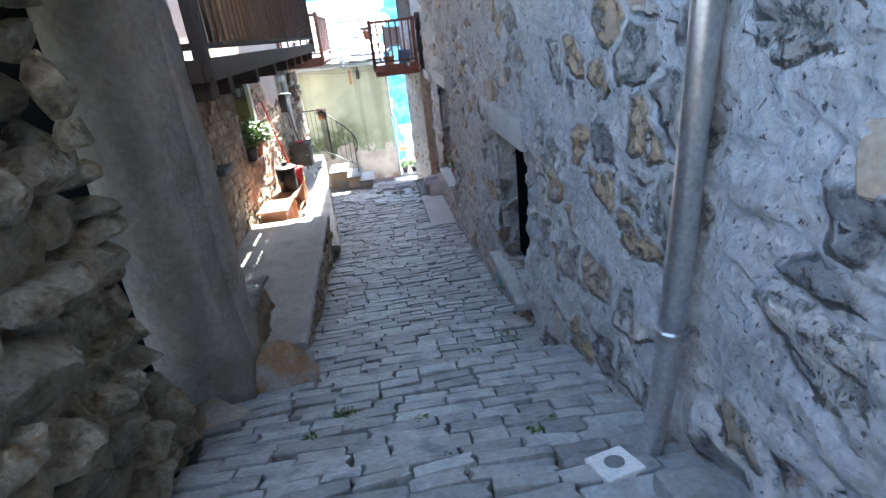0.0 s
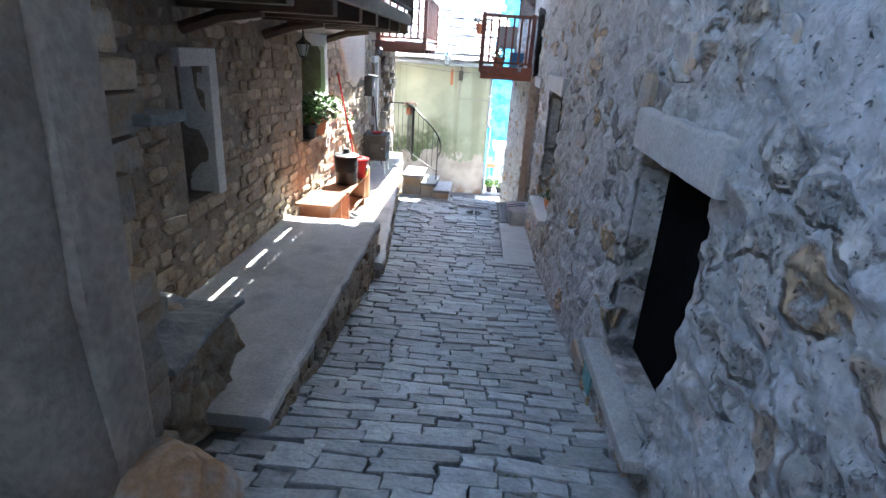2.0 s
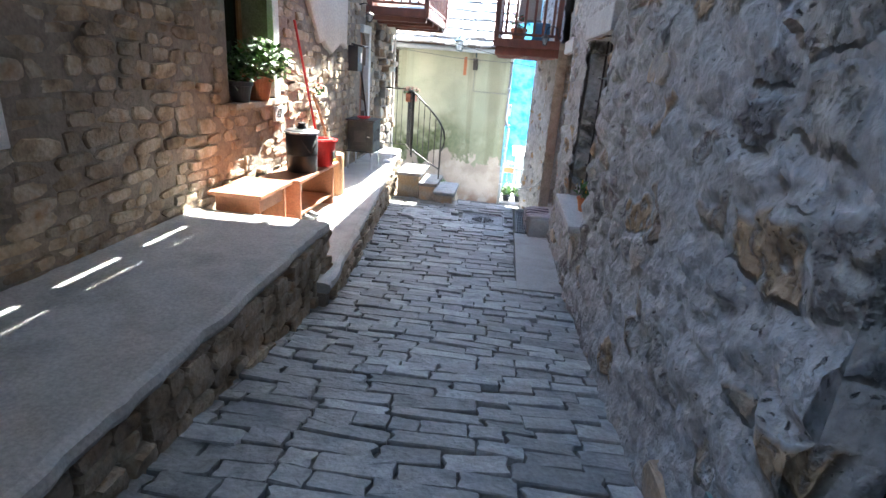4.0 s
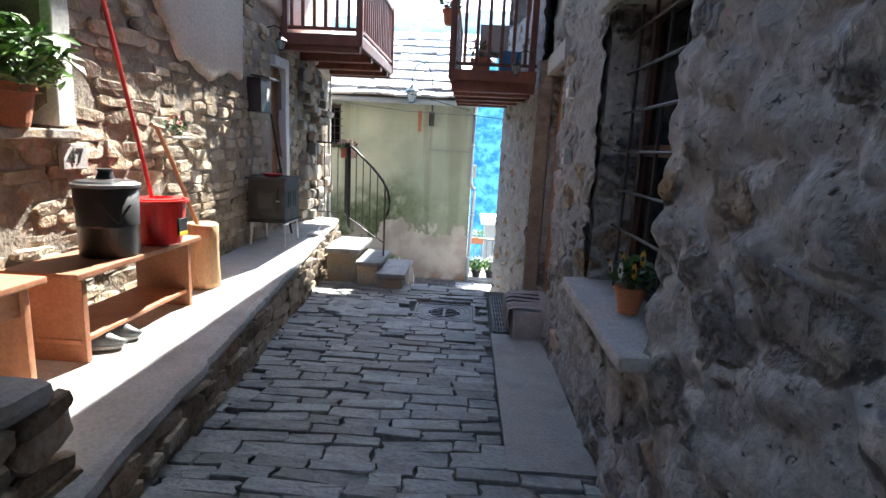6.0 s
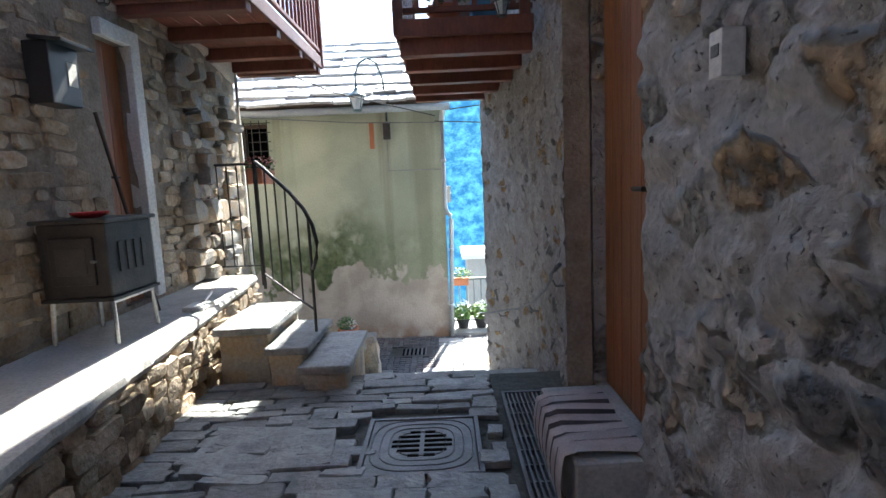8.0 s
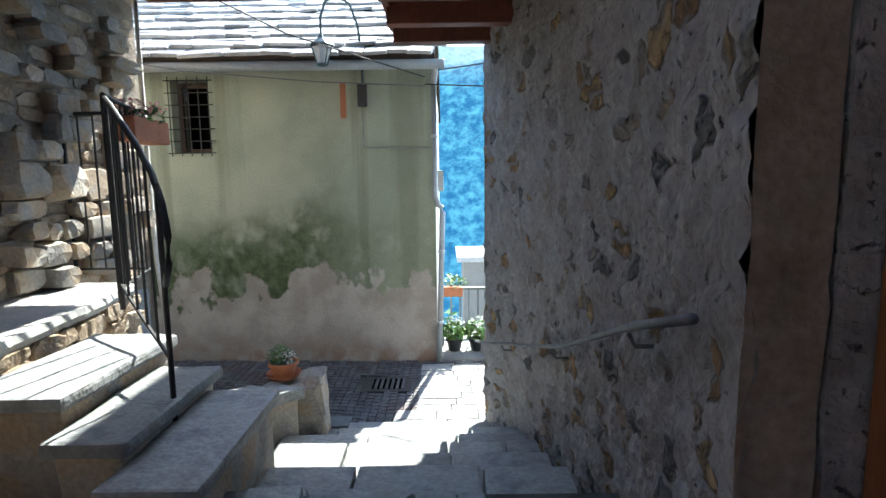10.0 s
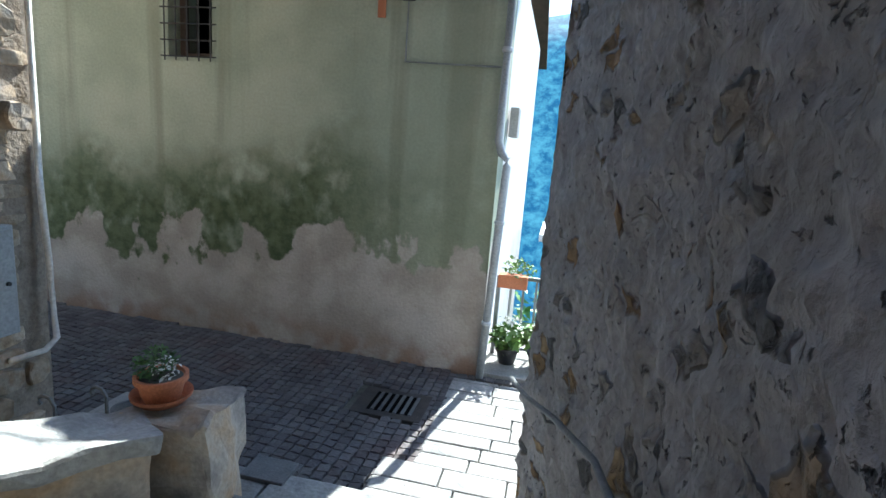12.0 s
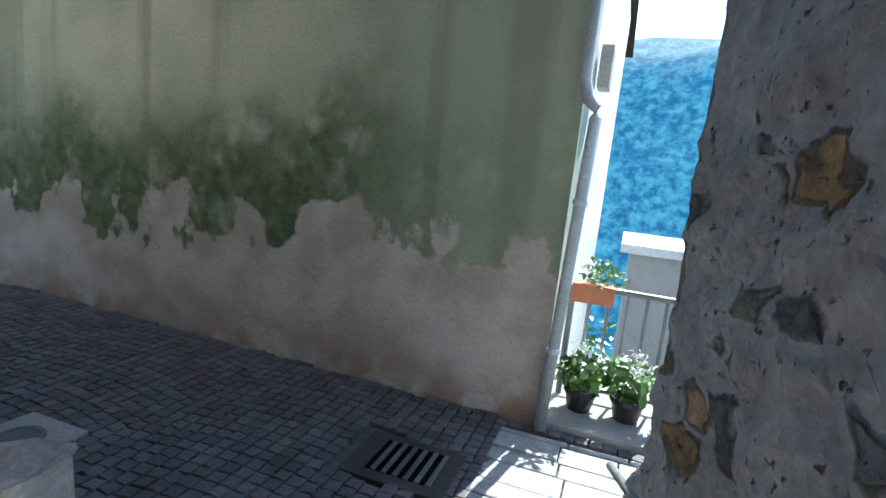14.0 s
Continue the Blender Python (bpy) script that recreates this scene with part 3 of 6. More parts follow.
# the same house runs on past its door, darker and leaning in to the street corner
CORNER = (0.68, 10.40)
bmw = slab_wall("y", 1.04, 0.6, 6.42, 10.38, -1.6, 5.2)
wall_r2 = part("wall_right_lower", bmw, M_ROUGHCAST_DARK)
tagged(wall_r2, "brown-grey roughcast wall beside the steps with stones showing", "wall", kind="structure")
for p, q in (((0.80, 6.36), (0.90, 6.75)), ((0.90, 6.75), (1.0, 7.5)), ((1.0, 7.5), (1.0, 8.8)), ((1.0, 8.8), (0.90, 9.5)), ((0.90, 9.5), CORNER)):
    vs, fs = relief_skin(straight(p, q), -1.4, 3.6, 0.02, 0.032, (), 7.0, 0.40)
    pydata("render_coat", vs, fs, M_ROUGHCAST_DARK, wall_r2)
vs, fs = relief_skin(straight(CORNER, (2.6, 10.42)), -1.4, 4.2, 0.05, 0.035, (), 9.0, 0.5)
pydata("render_coat", vs, fs, M_ROUGHCAST_DARK, wall_r2)
vs, fs = relief_skin(straight((0.92, 6.36), (0.79, 6.36)), 0.2, 2.5, 0.04, 0.01, (), 9.0)
pydata("door_reveal", vs, fs, M_MORTAR, wall_r2)

# black sheet behind the openings paints the rooms' darkness
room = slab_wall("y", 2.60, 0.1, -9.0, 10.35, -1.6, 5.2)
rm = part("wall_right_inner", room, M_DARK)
tagged(rm, "inner wall behind the openings, coloured black for the room's shade", "wall", kind="structure")

# three unseen slabs overhead, added to keep the sun off lane and steps
shade_near = part("roof_right_near", box((-0.95, -9, 5.2), (3.0, 6.3, 5.36), 0.02), M_SLATE)
tagged(shade_near, "unseen slab added over the upper lane to block the sun", "roof", kind="structure")
shade_end = part("roof_right_end", box((0.02, 11.402, 5.2), (3.0, 12.9, 5.36), 0.02), M_SLATE)
tagged(shade_end, "unseen slab added over the street to block the sun", "roof", kind="structure")
shade_r = part("roof_right", box((-0.42, 6.302, 5.2), (3.0, 11.4, 5.36), 0.02), M_SLATE)
tagged(shade_r, "unseen slab added over the lane to block the sun", "roof", kind="structure")

# ---- left-hand houses ----
WL = -2.23
HOLES_L = [(0.60, 0.99, 1.58, 2.60), (3.36, 4.18, 1.66, 2.78), (7.60, 7.94, 0.55, 2.52)]
wall_l = part("wall_left", slab_wall("y", WL, -0.5, -1.3, 10.1, -1.6, 5.45, HOLES_L), M_MORTAR)
tagged(wall_l, "rubble stone house wall, brown stones in lime mortar", "wall", kind="structure")
# likewise a black sheet for the shade inside the left house
wall_l_in = part("wall_left_inner", slab_wall("y", WL - 0.52, -0.1, -1.3, 10.1, -1.6, 6.0), M_DARK)
tagged(wall_l_in, "inner wall behind the openings, coloured black for the room's shade", "wall", kind="structure")


def plaster_line(y):
    """The height above which the left wall keeps its plaster."""
    if y < 5.0:
        return 3.05 - 0.03 * y + 0.06 * math.sin(3 * y)
    if y < 5.6:
        return 2.90 - (y - 5.0) * 1.1
    if y < 6.7:
        return 2.22 + 0.05 * math.sin(7 * y)
    if y < 7.7:
        return 3.15
    return 3.15 - 0.22 * (y - 7.7)


vs, fs = [], []
for i in range(240):
    y = -1.3 + 11.38 * i / 239
    lo = plaster_line(y) + 0.04 * noise.noise(Vector((y * 6, 0, 0)))
    for k in range(8):
        z = lo + (0, 0.012, 0.05, 0.3, 0.8, 1.3, 1.8, 2.4)[k]
        edge = (-0.01, 0.042, 0.05, 0.05, 0.05, 0.05, 0.05, 0.05)[k]
        vs.append((WL + edge + 0.003 * noise.noise(Vector((0, y * 3, z * 3))), y, z))
for i in range(239):
    for k in range(7):
        a = i * 8 + k
        fs.append((a, a + 1, a + 9, a + 8))
upper = pydata("plaster_coat", vs, fs, M_PINK, wall_l)
tagged(upper, "pale pinkish plaster with a ragged lower edge")
# two unseen slabs, added to trim the light on the left wall
shade_l = part("roof_left", box((-5, -1.3, 5.45), (-1.75, 6.2, 5.6), 0.02), M_DARKWOOD)
tagged(shade_l, "unseen slab added above the left wall to limit sun and sky", "roof", kind="structure")
shade_l2 = part("roof_left_lower", box((-5, 6.2, 5.45), (-1.5, 10.6, 5.6), 0.02), M_DARKWOOD)
tagged(shade_l2, "unseen slab added above the further wall to trim its sunlight", "roof", kind="structure")
endw = part("wall_left_end", slab_wall("x", 10.09, -0.4, -6.0, WL - 0.02, -1.6, 5.44), M_MORTAR)
tagged(endw, "gable wall of the stone house towards the street", "wall", kind="structure")

# near left: a rough stone wall, a dark passage and a plastered pier
nearw = part("wall_left_near", slab_wall("y", -1.62, -0.5, -9.0, -2.72, 0.3, 3.75), M_MORTAR)
tagged(nearw, "rough dry-laid stone wall with jutting brown and grey stones", "wall", kind="structure")
# passage wall in black and an added lid: its shade put into colour
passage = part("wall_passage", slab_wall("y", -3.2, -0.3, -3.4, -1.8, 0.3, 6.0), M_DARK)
tagged(passage, "passage wall by the pier, coloured black for the shade there", "wall", kind="structure")
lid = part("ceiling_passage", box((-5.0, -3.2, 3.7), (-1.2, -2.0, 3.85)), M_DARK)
tagged(lid, "black slab added over the recess to darken it", "ceiling", kind="structure")
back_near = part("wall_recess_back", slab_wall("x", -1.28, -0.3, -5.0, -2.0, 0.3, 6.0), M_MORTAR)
tagged(back_near, "stone wall behind the pier", "wall", kind="structure")
close = part("wall_lane_end", slab_wall("x", -9.0, -0.3, -3.0, 2.0, 0.0, 6.5), M_ROUGHCAST)
tagged(close, "plain wall closing the lane uphill", "wall", kind="structure")

pier = thing("pier", "plastered masonry pier with a worn rounded corner at the lane's edge", "pier")
part("shaft", roughen(box((-1.70, -2.16, 0.6), (-1.20, -1.68, 6.0), 0.17), 0.045, 3.2, 0.06), M_PLASTER, pier, smooth=True)
part("side_render", roughen(box((-1.46, -1.86, 0.6), (-1.17, -1.64, 6.0), 0.03), 0.03, 3.5, 0.08, 5), M_PLASTER, pier, "rough broken render on the lane side")

# black sheet that stands in for the passage's shade beside the pier
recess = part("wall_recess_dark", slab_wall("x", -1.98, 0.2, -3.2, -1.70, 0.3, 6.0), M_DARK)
tagged(recess, "black sheet beside the pier, painted shade of the passage", "wall", kind="structure")

# raised terraces along the left wall
def terrace(name, label, edge, z, y0, y1, cap_mat, base_low):
    """A raised walk: rubble front, overhanging slab edge; edge(y) gives the x of its outer line."""
    body = bmesh.new()
    n = 16
    ring = []
    for i in range(n + 1):
        y = y0 + (y1 - y0) * i / n
        zz = z(y)
        ring.append([body.verts.new(p) for p in ((WL - 0.02, y, -0.5), (edge(y) - 0.05, y, -0.5), (edge(y) - 0.05, y, zz - 0.09), (WL - 0.02, y, zz - 0.09))])
    for a, b in zip(ring, ring[1:]):
        for k in range(4):
            body.faces.new((a[k], b[k], b[(k + 1) % 4], a[(k + 1) % 4]))
    body.faces.new(ring[0])
    body.faces.new(ring[-1][::-1])
    bmesh.ops.recalc_face_normals(body, faces=body.faces[:])
    ob = part(name, body, M_MORTAR)
    tagged(ob, label, "terrace", kind="structure")
    top = bmesh.new()
    n = int((y1 - y0) / 0.07)
    ring = []
    for i in range(n + 1):
        y = y0 + (y1 - y0) * i / n
        zz = z(y)
        e = edge(y) + 0.025 * noise.noise(Vector((y * 3.1, 0, 2))) + 0.02 * noise.noise(Vector((y * 11, 0, 2)))
        ring.append([top.verts.new(p) for p in ((WL - 0.02, y, zz - 0.085), (e - 0.02, y, zz - 0.085), (e, y, zz - 0.05), (e - 0.008, y, zz - 0.012), (e - 0.05, y, zz), (e - 0.4, y, zz + 0.006 * noise.noise(Vector((y * 2, 1, 0)))), (WL - 0.02, y, zz))])
    for a, b in zip(ring, ring[1:]):
        for k in range(7):
            top.faces.new((a[k], b[k], b[(k + 1) % 7], a[(k + 1) % 7]))
    top.faces.new(ring[0])
    top.faces.new(ring[-1][::-1])
    bmesh.ops.recalc_face_normals(top, faces=top.faces[:])
    part("slab_top", top, cap_mat, ob)
    return ob


def edge_a(y):
    return -1.06 - 0.02 * y


def edge_b(y):
    return -1.0 - 0.115 * (y - 2.45)


ter_a = terrace("terrace_upper", "raised terrace of rubble stone with a worn concrete top", edge_a, lambda y: 0.86, -0.9, 2.72, M_CONCRETE, 0.0)
ter_b = terrace("terrace_lower", "long raised walk with rubble front and concrete top along the house", edge_b, lambda y: 0.45 + 0.012 * (y - 2.5), 2.45, 9.05, M_CONCRETE, 0.0)

# ---- green house across the street ----
GY = 12.1
green = part("wall_green", slab_wall("x", GY, 0.4, -9.0, 0.2, -1.6, 2.57, [(-2.98, -2.52, 1.56, 2.42)]), M_GREEN)
tagged(green, "pale green rendered facade stained with algae, bare plaster below", "wall", kind="structure")
side = part("wall_green_side", slab_wall("y", 0.2, -0.3, GY + 0.4, 16.5, -3.0, 2.55), M_WHITE)
tagged(side, "white sunlit side wall of the green house", "wall", kind="structure")
# black sheet as painted shade behind the small window
gin = part("wall_green_inner", slab_wall("x", GY + 0.7, 0.1, -9.0, -0.1, -1.6, 2.55), M_DARK)
tagged(gin, "wall behind the barred window, coloured black for its shade", "wall", kind="structure")


def slate_roof():
    roof = part("roof_green", box((-9.2, 0, -0.06), (0.22, 4.2, 0.0)), M_DARKWOOD, None, "", pose(0, GY - 0.28, 2.63, 27))
    tagged(roof, "sloping roof of overlapping pale stone slates", "roof", kind="structure")
    rnd = random.Random(21)
    out = []
    for r in range(15):
        x = -9.2 + rnd.uniform(0, 0.2)
        while x < 0.16:
            w = rnd.uniform(0.22, 0.52)
            out.append((pose(x + w / 2, 0.10 + r * 0.27 + rnd.uniform(-0.04, 0.04), 0.012 + 0.02 * (r % 2), -5 + rnd.uniform(-3, 3), rnd.uniform(-3, 3), rnd.uniform(-6, 6)), (w * 1.04, rnd.uniform(0.40, 0.5), 0.045)))
            x += w
    lay(out, FLAG, M_SLATE, roof, "slate", lambda p: -3.6 < p.x, 300)
    back = part("roof_green_back", box((-9.2, 0, -0.06), (0.22, 4.0, 0.0)), M_DARKWOOD, None)
    tagged(back, "far slope of the slate roof", "roof", kind="structure")
    back.matrix_basis = Matrix.Translation((0, GY + 3.45, 4.51)) @ pose(0, 0, 0, -27)


slate_roof()


# ---- builders for kinds of things ----
def leaf_cloud(centre, radius, count, size, seed, flat=0.8):
    """Many small bent leaves round a centre, as one mesh."""
    rnd = random.Random(seed)
    vs, fs = [], []
    for _ in range(count):
        while True:
            p = Vector((rnd.uniform(-1, 1), rnd.uniform(-1, 1), rnd.uniform(-1, 1)))
            if 0.25 < p.length < 1:
                break
        p = Vector((p.x * radius, p.y * radius, p.z * radius * flat))
        m = Matrix.Translation(Vector(centre) + p) @ Euler((rnd.uniform(-0.9, 0.9), rnd.uniform(-0.9, 0.9), rnd.uniform(0, 6.28))).to_matrix().to_4x4()
        s = size * rnd.uniform(0.6, 1.3)
        k = len(vs)
        for q in ((0, -s, 0), (s * 0.45, -s * 0.2, s * 0.12), (0, s, -s * 0.25), (-s * 0.45, -s * 0.2, s * 0.12), (0, -s * 0.1, 0)):
            vs.append(tuple(m @ Vector(q)))
        fs += [(k, k + 1, k + 4), (k + 1, k + 2, k + 4), (k + 2, k + 3, k + 4), (k + 3, k, k + 4)]
    return vs, fs


def pot_plant(name, label, at, r, h, crowns, seed, pot_mat=None, saucer=False):
    """A flower pot with earth and crowns of leaves or flowers: (part name, material, centre, radius, count, leaf size)."""
    ob = thing(name, label, "potted plant", pose(*at))
    pot = part("pot", lathe([(r * 0.68, 0), (r * 0.74, h * 0.1), (r * 0.94, h * 0.78), (r * 1.06, h * 0.79), (r * 1.06, h), (r * 0.92, h), (r * 0.88, h * 0.88), (0.01, h * 0.88)], 24), pot_mat or M_TERRA, ob, smooth=False)
    part("soil", lathe([(0.01, h * 0.86), (r * 0.9, h * 0.87), (r * 0.6, h * 0.93), (0.01, h * 0.94)], 16), M_JOINT, ob)
    if saucer:
        part("saucer", lathe([(r * 0.9, -0.012), (r * 1.2, 0.02), (r * 1.22, 0.035), (r * 1.12, 0.03), (r * 0.8, 0.0)], 24), M_TERRA, ob)
    for i, (nm, mt, c, rad, cnt, sz) in enumerate(crowns):
        vs, fs = leaf_cloud(c, rad, cnt, sz, seed + i)
        o = pydata(nm, vs, fs, mt, ob)
    return ob


def railing(name, label, pts, height, bar, mat, gap=0.11, top=0.018, low=0.08, group=""):
    """An iron railing over a line of foot points: top and bottom rail, end posts and bars."""
    ob = thing(name, label, "railing", pose(*pts[0]), group)
    o = Vector(pts[0])
    P = [Vector(p) - o for p in pts]
    part("top_rail", tube([p + Vector((0, 0, height)) for p in P], top, 8), mat, ob)
    part("bottom_rail", tube([p + Vector((0, 0, low)) for p in P], top * 0.7, 6), mat, ob)
    for p in (P[0], P[-1]):
        part("post", tube([p, p + Vector((0, 0, height))], top, 8), mat, ob)
    for a, b in zip(P, P[1:]):
        n = max(1, int((b - a).length / gap))
        for i in range(1, n):
            q = a.lerp(b, i / n)
            part("bar", tube([q + Vector((0, 0, low)), q + Vector((0, 0, height))], bar, 6), mat, ob)
    return ob


def balcony(name, label, x0, x1, y0, y1, z, mat, beams, rail=0.95, outer=0, depth=0.12, slits=False, fascia=True):
    """A timber balcony: beams out of the wall, boards along, and a railing with posts and balusters on its outer sides.
    outer: the x of the open side."""
    ob = thing(name, label, "balcony", pose(0, 0, z))
    n = max(4, int(abs(x1 - x0) / 0.16))
    for i in range(n):
        a, b = x0 + (x1 - x0) * i / n, x0 + (x1 - x0) * (i + 1) / n
        g = 0.028 if slits and i in (4, 5) else 0.004
        part("floor_board", box((min(a, b) + g, y0, 0), (max(a, b) - 0.002, y1, 0.035), 0.004), mat, ob)
    for y in beams:
        part("beam", box((x0, y - 0.06, -depth), (x1, y + 0.06, -0.003), 0.01), M_DARKWOOD if mat is M_DARKWOOD else mat, ob)
    s = 1 if outer == x1 else -1
    xo = outer
    if fascia:
        part("edge_beam", box((xo - 0.025, y0 - 0.03, -0.05), (xo + 0.025, y1 + 0.03, 0.08), 0.008), mat, ob)
        part("edge_beam", box((x0, y0 - 0.055, -0.05), (x1, y0 - 0.005, 0.08), 0.008), mat, ob)
    back = x0 if outer == x1 else x1
    part("top_rail", box((xo - 0.035, y0, rail - 0.03), (xo + 0.035, y1, rail + 0.03), 0.01), mat, ob)
    part("top_rail", box((min(xo, back), y0 - 0.03, rail - 0.03), (max(xo, back), y0 + 0.04, rail + 0.03), 0.01), mat, ob)
    part("low_rail", box((xo - 0.02, y0, 0.13), (xo + 0.02, y1, 0.17), 0.006), mat, ob)
    part("low_rail", box((min(xo, back), y0 - 0.015, 0.13), (max(xo, back), y0 + 0.025, 0.17), 0.006), mat, ob)
    for p in ((xo, y0), (xo, y1), (back + (0.06 if back < xo else -0.06), y0)):
        part("post", box((p[0] - 0.04, p[1] - 0.04, -0.03), (p[0] + 0.04, p[1] + 0.04, rail + 0.05), 0.008), mat, ob)
    k = int((y1 - y0) / 0.14)
    for i in range(1, k):
        y = y0 + (y1 - y0) * i / k
        part("baluster", box((xo - 0.014, y - 0.02, 0.17), (xo + 0.014, y + 0.02, rail - 0.03), 0.004), mat, ob)
    k = int(abs(xo - back) / 0.14)
    for i in range(1, k):
        x = back + (xo - back) * i / k
        part("baluster", box((x - 0.02, y0 - 0.01, 0.17), (x + 0.02, y0 + 0.018, rail - 0.03), 0.004), mat, ob)
    return ob


def lantern(name, label, at, size, mat, arm=None):
    """A wall or post lantern: cap, four panes in a tapered frame, base; arm: points of its bracket."""
    ob = thing(name, label, "lamp", pose(*at))
    s = size
    part("cap", lathe([(s * 0.62, s * 0.9), (s * 0.55, s * 0.98), (s * 0.18, s * 1.25), (s * 0.1, s * 1.4), (0.01, s * 1.45)], 6), mat, ob)
    part("base", lathe([(s * 0.2, 0), (s * 0.3, s * 0.05), (s * 0.3, s * 0.1), (s * 0.2, s * 0.12)], 6), mat, ob)
    for k in range(4):
        a = math.pi / 4 + k * math.pi / 2
        c, d = math.cos(a), math.sin(a)
        part("frame_bar", tube([(c * s * 0.28, d * s * 0.28, s * 0.1), (c * s * 0.55, d * s * 0.55, s * 0.9)], s * 0.035, 6), mat, ob)
    part("pane", lathe([(s * 0.22, s * 0.12), (s * 0.46, s * 0.88)], 4), M_LAMPGLASS, ob, smooth=False)
    if arm:
        part("arm", tube(arm, s * 0.06, 8), mat, ob, smooth=True)
    return ob


M_LAMPGLASS = material("milky_glass", [(0.35, 0.37, 0.38), (0.45, 0.47, 0.48)], 8, 0.25, 0.0, 50)

M_TEAL = material("turquoise_paint", [(0.07, 0.20, 0.20), (0.12, 0.27, 0.26), (0.25, 0.26, 0.25)], 12, 0.8, 0.3, 50)

# ---- right-hand wall: openings and fittings ----
ob = part("lintel", roughen(box((0.845, -1.31, 2.38), (1.2, -0.16, 2.60), 0.02), 0.008, 5, 0.12, 2), M_CONCRETE)
tagged(ob, "thick grey stone lintel over the small dark opening", "lintel", kind="structure")
ob = part("window_sill", roughen(box((0.78, -1.22, 1.02), (1.20, -0.06, 1.095), 0.015), 0.006, 5, 0.12, 4), M_CONCRETE)
tagged(ob, "grey stone sill of the small dark opening", "sill", kind="structure")
ob = part("lintel", roughen(box((0.86, 2.98, 2.42), (1.2, 4.36, 2.62), 0.015), 0.006, 5, 0.12, 6), M_CONCRETE)
tagged(ob, "pale lintel over the barred window", "lintel", kind="structure")
ob = part("window_sill", roughen(box((0.79, 3.03, 0.885), (1.12, 4.28, 0.945), 0.012), 0.005, 5, 0.12, 8), M_CONCRETE)
tagged(ob, "grey slate sill of the barred window", "sill", kind="structure")
# added black sheet paints the darkness inside the small opening
ob = part("door_board", roughen(box((1.09, -1.15, 1.105), (1.13, -0.17, 2.375), 0.0), 0.004, 4, 0.2, 2), M_DARK)
tagged(ob, "black sheet filling the small opening for the shade inside", "boarding", kind="structure")
ob = part("tin_patch", roughen(box((0.872, -0.12, 0.66), (0.884, 0.10, 1.0), 0.0), 0.008, 6, 0.06, 3), M_TEAL)
tagged(ob, "flaking turquoise paint on the wall below the sill", "paint patch", kind="structure")
win = thing("window_barred", "brown wooden window behind a black iron grille", "window", pose(1.13, 3.08, 0.945), kind="structure")
for y in (0.0, 0.55, 1.09):
    part("window_frame", box((0, y, 0), (0.06, y + 0.07, 1.47), 0.006), M_DARKRED, win)
for z in (0.0, 0.72, 1.41):
    part("window_frame", box((0.002, 0.07, z), (0.056, 1.09, z + 0.06), 0.006), M_DARKRED, win)
for y in (0.075, 0.625):
    part("pane", box((0.03, y, 0.06), (0.036, y + 0.46, 1.41)), M_GLASS, win)
grille = thing("window_grille", "black wrought iron bars in the window opening", "grille", pose(1.03, 3.10, 0.95), kind="structure")
for k in range(7):
    z = 0.12 + 0.205 * k
    part("bar", tube([(0, -0.02, z), (0, 1.13, z)], 0.008, 6), M_IRON, grille)
for k in range(5):
    y = 0.12 + 0.22 * k
    part("bar", tube([(0.012, y, 0), (0.012, y, 1.47)], 0.009, 6), M_IRON, grille)

sunfl = thing("sunflower_pot", "terracotta pot of yellow artificial sunflowers on the window sill", "flower pot", pose(0.98, 3.60, 0.945) @ Matrix.Diagonal((0.8, 0.8, 0.8, 1)))
part("pot", lathe([(0.055, 0), (0.085, 0.13), (0.095, 0.135), (0.095, 0.16), (0.08, 0.16), (0.02, 0.14)], 20), M_TERRA, sunfl)
vs, fs = leaf_cloud((0, 0, 0.24), 0.13, 70, 0.045, 3)
pydata("foliage", vs, fs, M_LEAF, sunfl)
rnd = random.Random(8)
for k in range(6):
    c = Vector((rnd.uniform(-0.12, 0.05), rnd.uniform(-0.10, 0.12), rnd.uniform(0.22, 0.40)))
    bm = bmesh.new()
    for j in range(14):
        a = 2 * math.pi * j / 14
        for r0, r1, w, dz in ((0.012, 0.05, 0.009, 0.0),):
            d, e = Vector((0, math.cos(a), math.sin(a))), Vector((0, -math.sin(a), math.cos(a)))
            q = [bm.verts.new(c + Vector((-0.012, 0, 0)) + v) for v in (d * r0 - e * w * 0.6, d * r0 + e * w * 0.6, d * r1 * 0.7 + e * w + Vector((-0.01, 0, 0)), d * r1, d * r1 * 0.7 - e * w + Vector((-0.01, 0, 0)))]
            bm.faces.new(q)
    fl = part("flower", bm, M_YELLOW if k < 4 else M_PETALWHITE, sunfl)
    part("flower_heart", lathe([(0.004, 0.0), (0.017, 0.004), (0.012, 0.012), (0.003, 0.014)], 10), M_DARKWOOD, fl, "", Matrix.Translation(c + Vector((-0.012, 0, 0))) @ pose(0, 0, 0, 0, -90, 0))
    part("stem", tube([(0, 0, 0.13), tuple(c * 0.6 + Vector((0, 0, 0.06))), tuple(c)], 0.004, 5), M_LEAF, sunfl)

door = thing("door_right", "orange-brown plank door set deep in the wall", "door", pose(0.99, 5.62, 0.31), kind="structure")
for k in range(6):
    part("plank", box((0, 0.005 + 0.122 * k, 0), (0.04, 0.123 + 0.122 * k, 2.05), 0.006), M_DOORWOOD, door)
part("door_handle", tube([(0, 0.10, 1.0), (-0.05, 0.10, 1.0), (-0.05, 0.2, 1.0)], 0.010, 8), M_IRON, door)
ob = part("lintel", box((0.86, 5.42, 2.362), (1.3, 6.40, 2.52), 0.012), M_CONCRETE)
tagged(ob, "grey lintel over the brown door", "lintel", kind="structure")
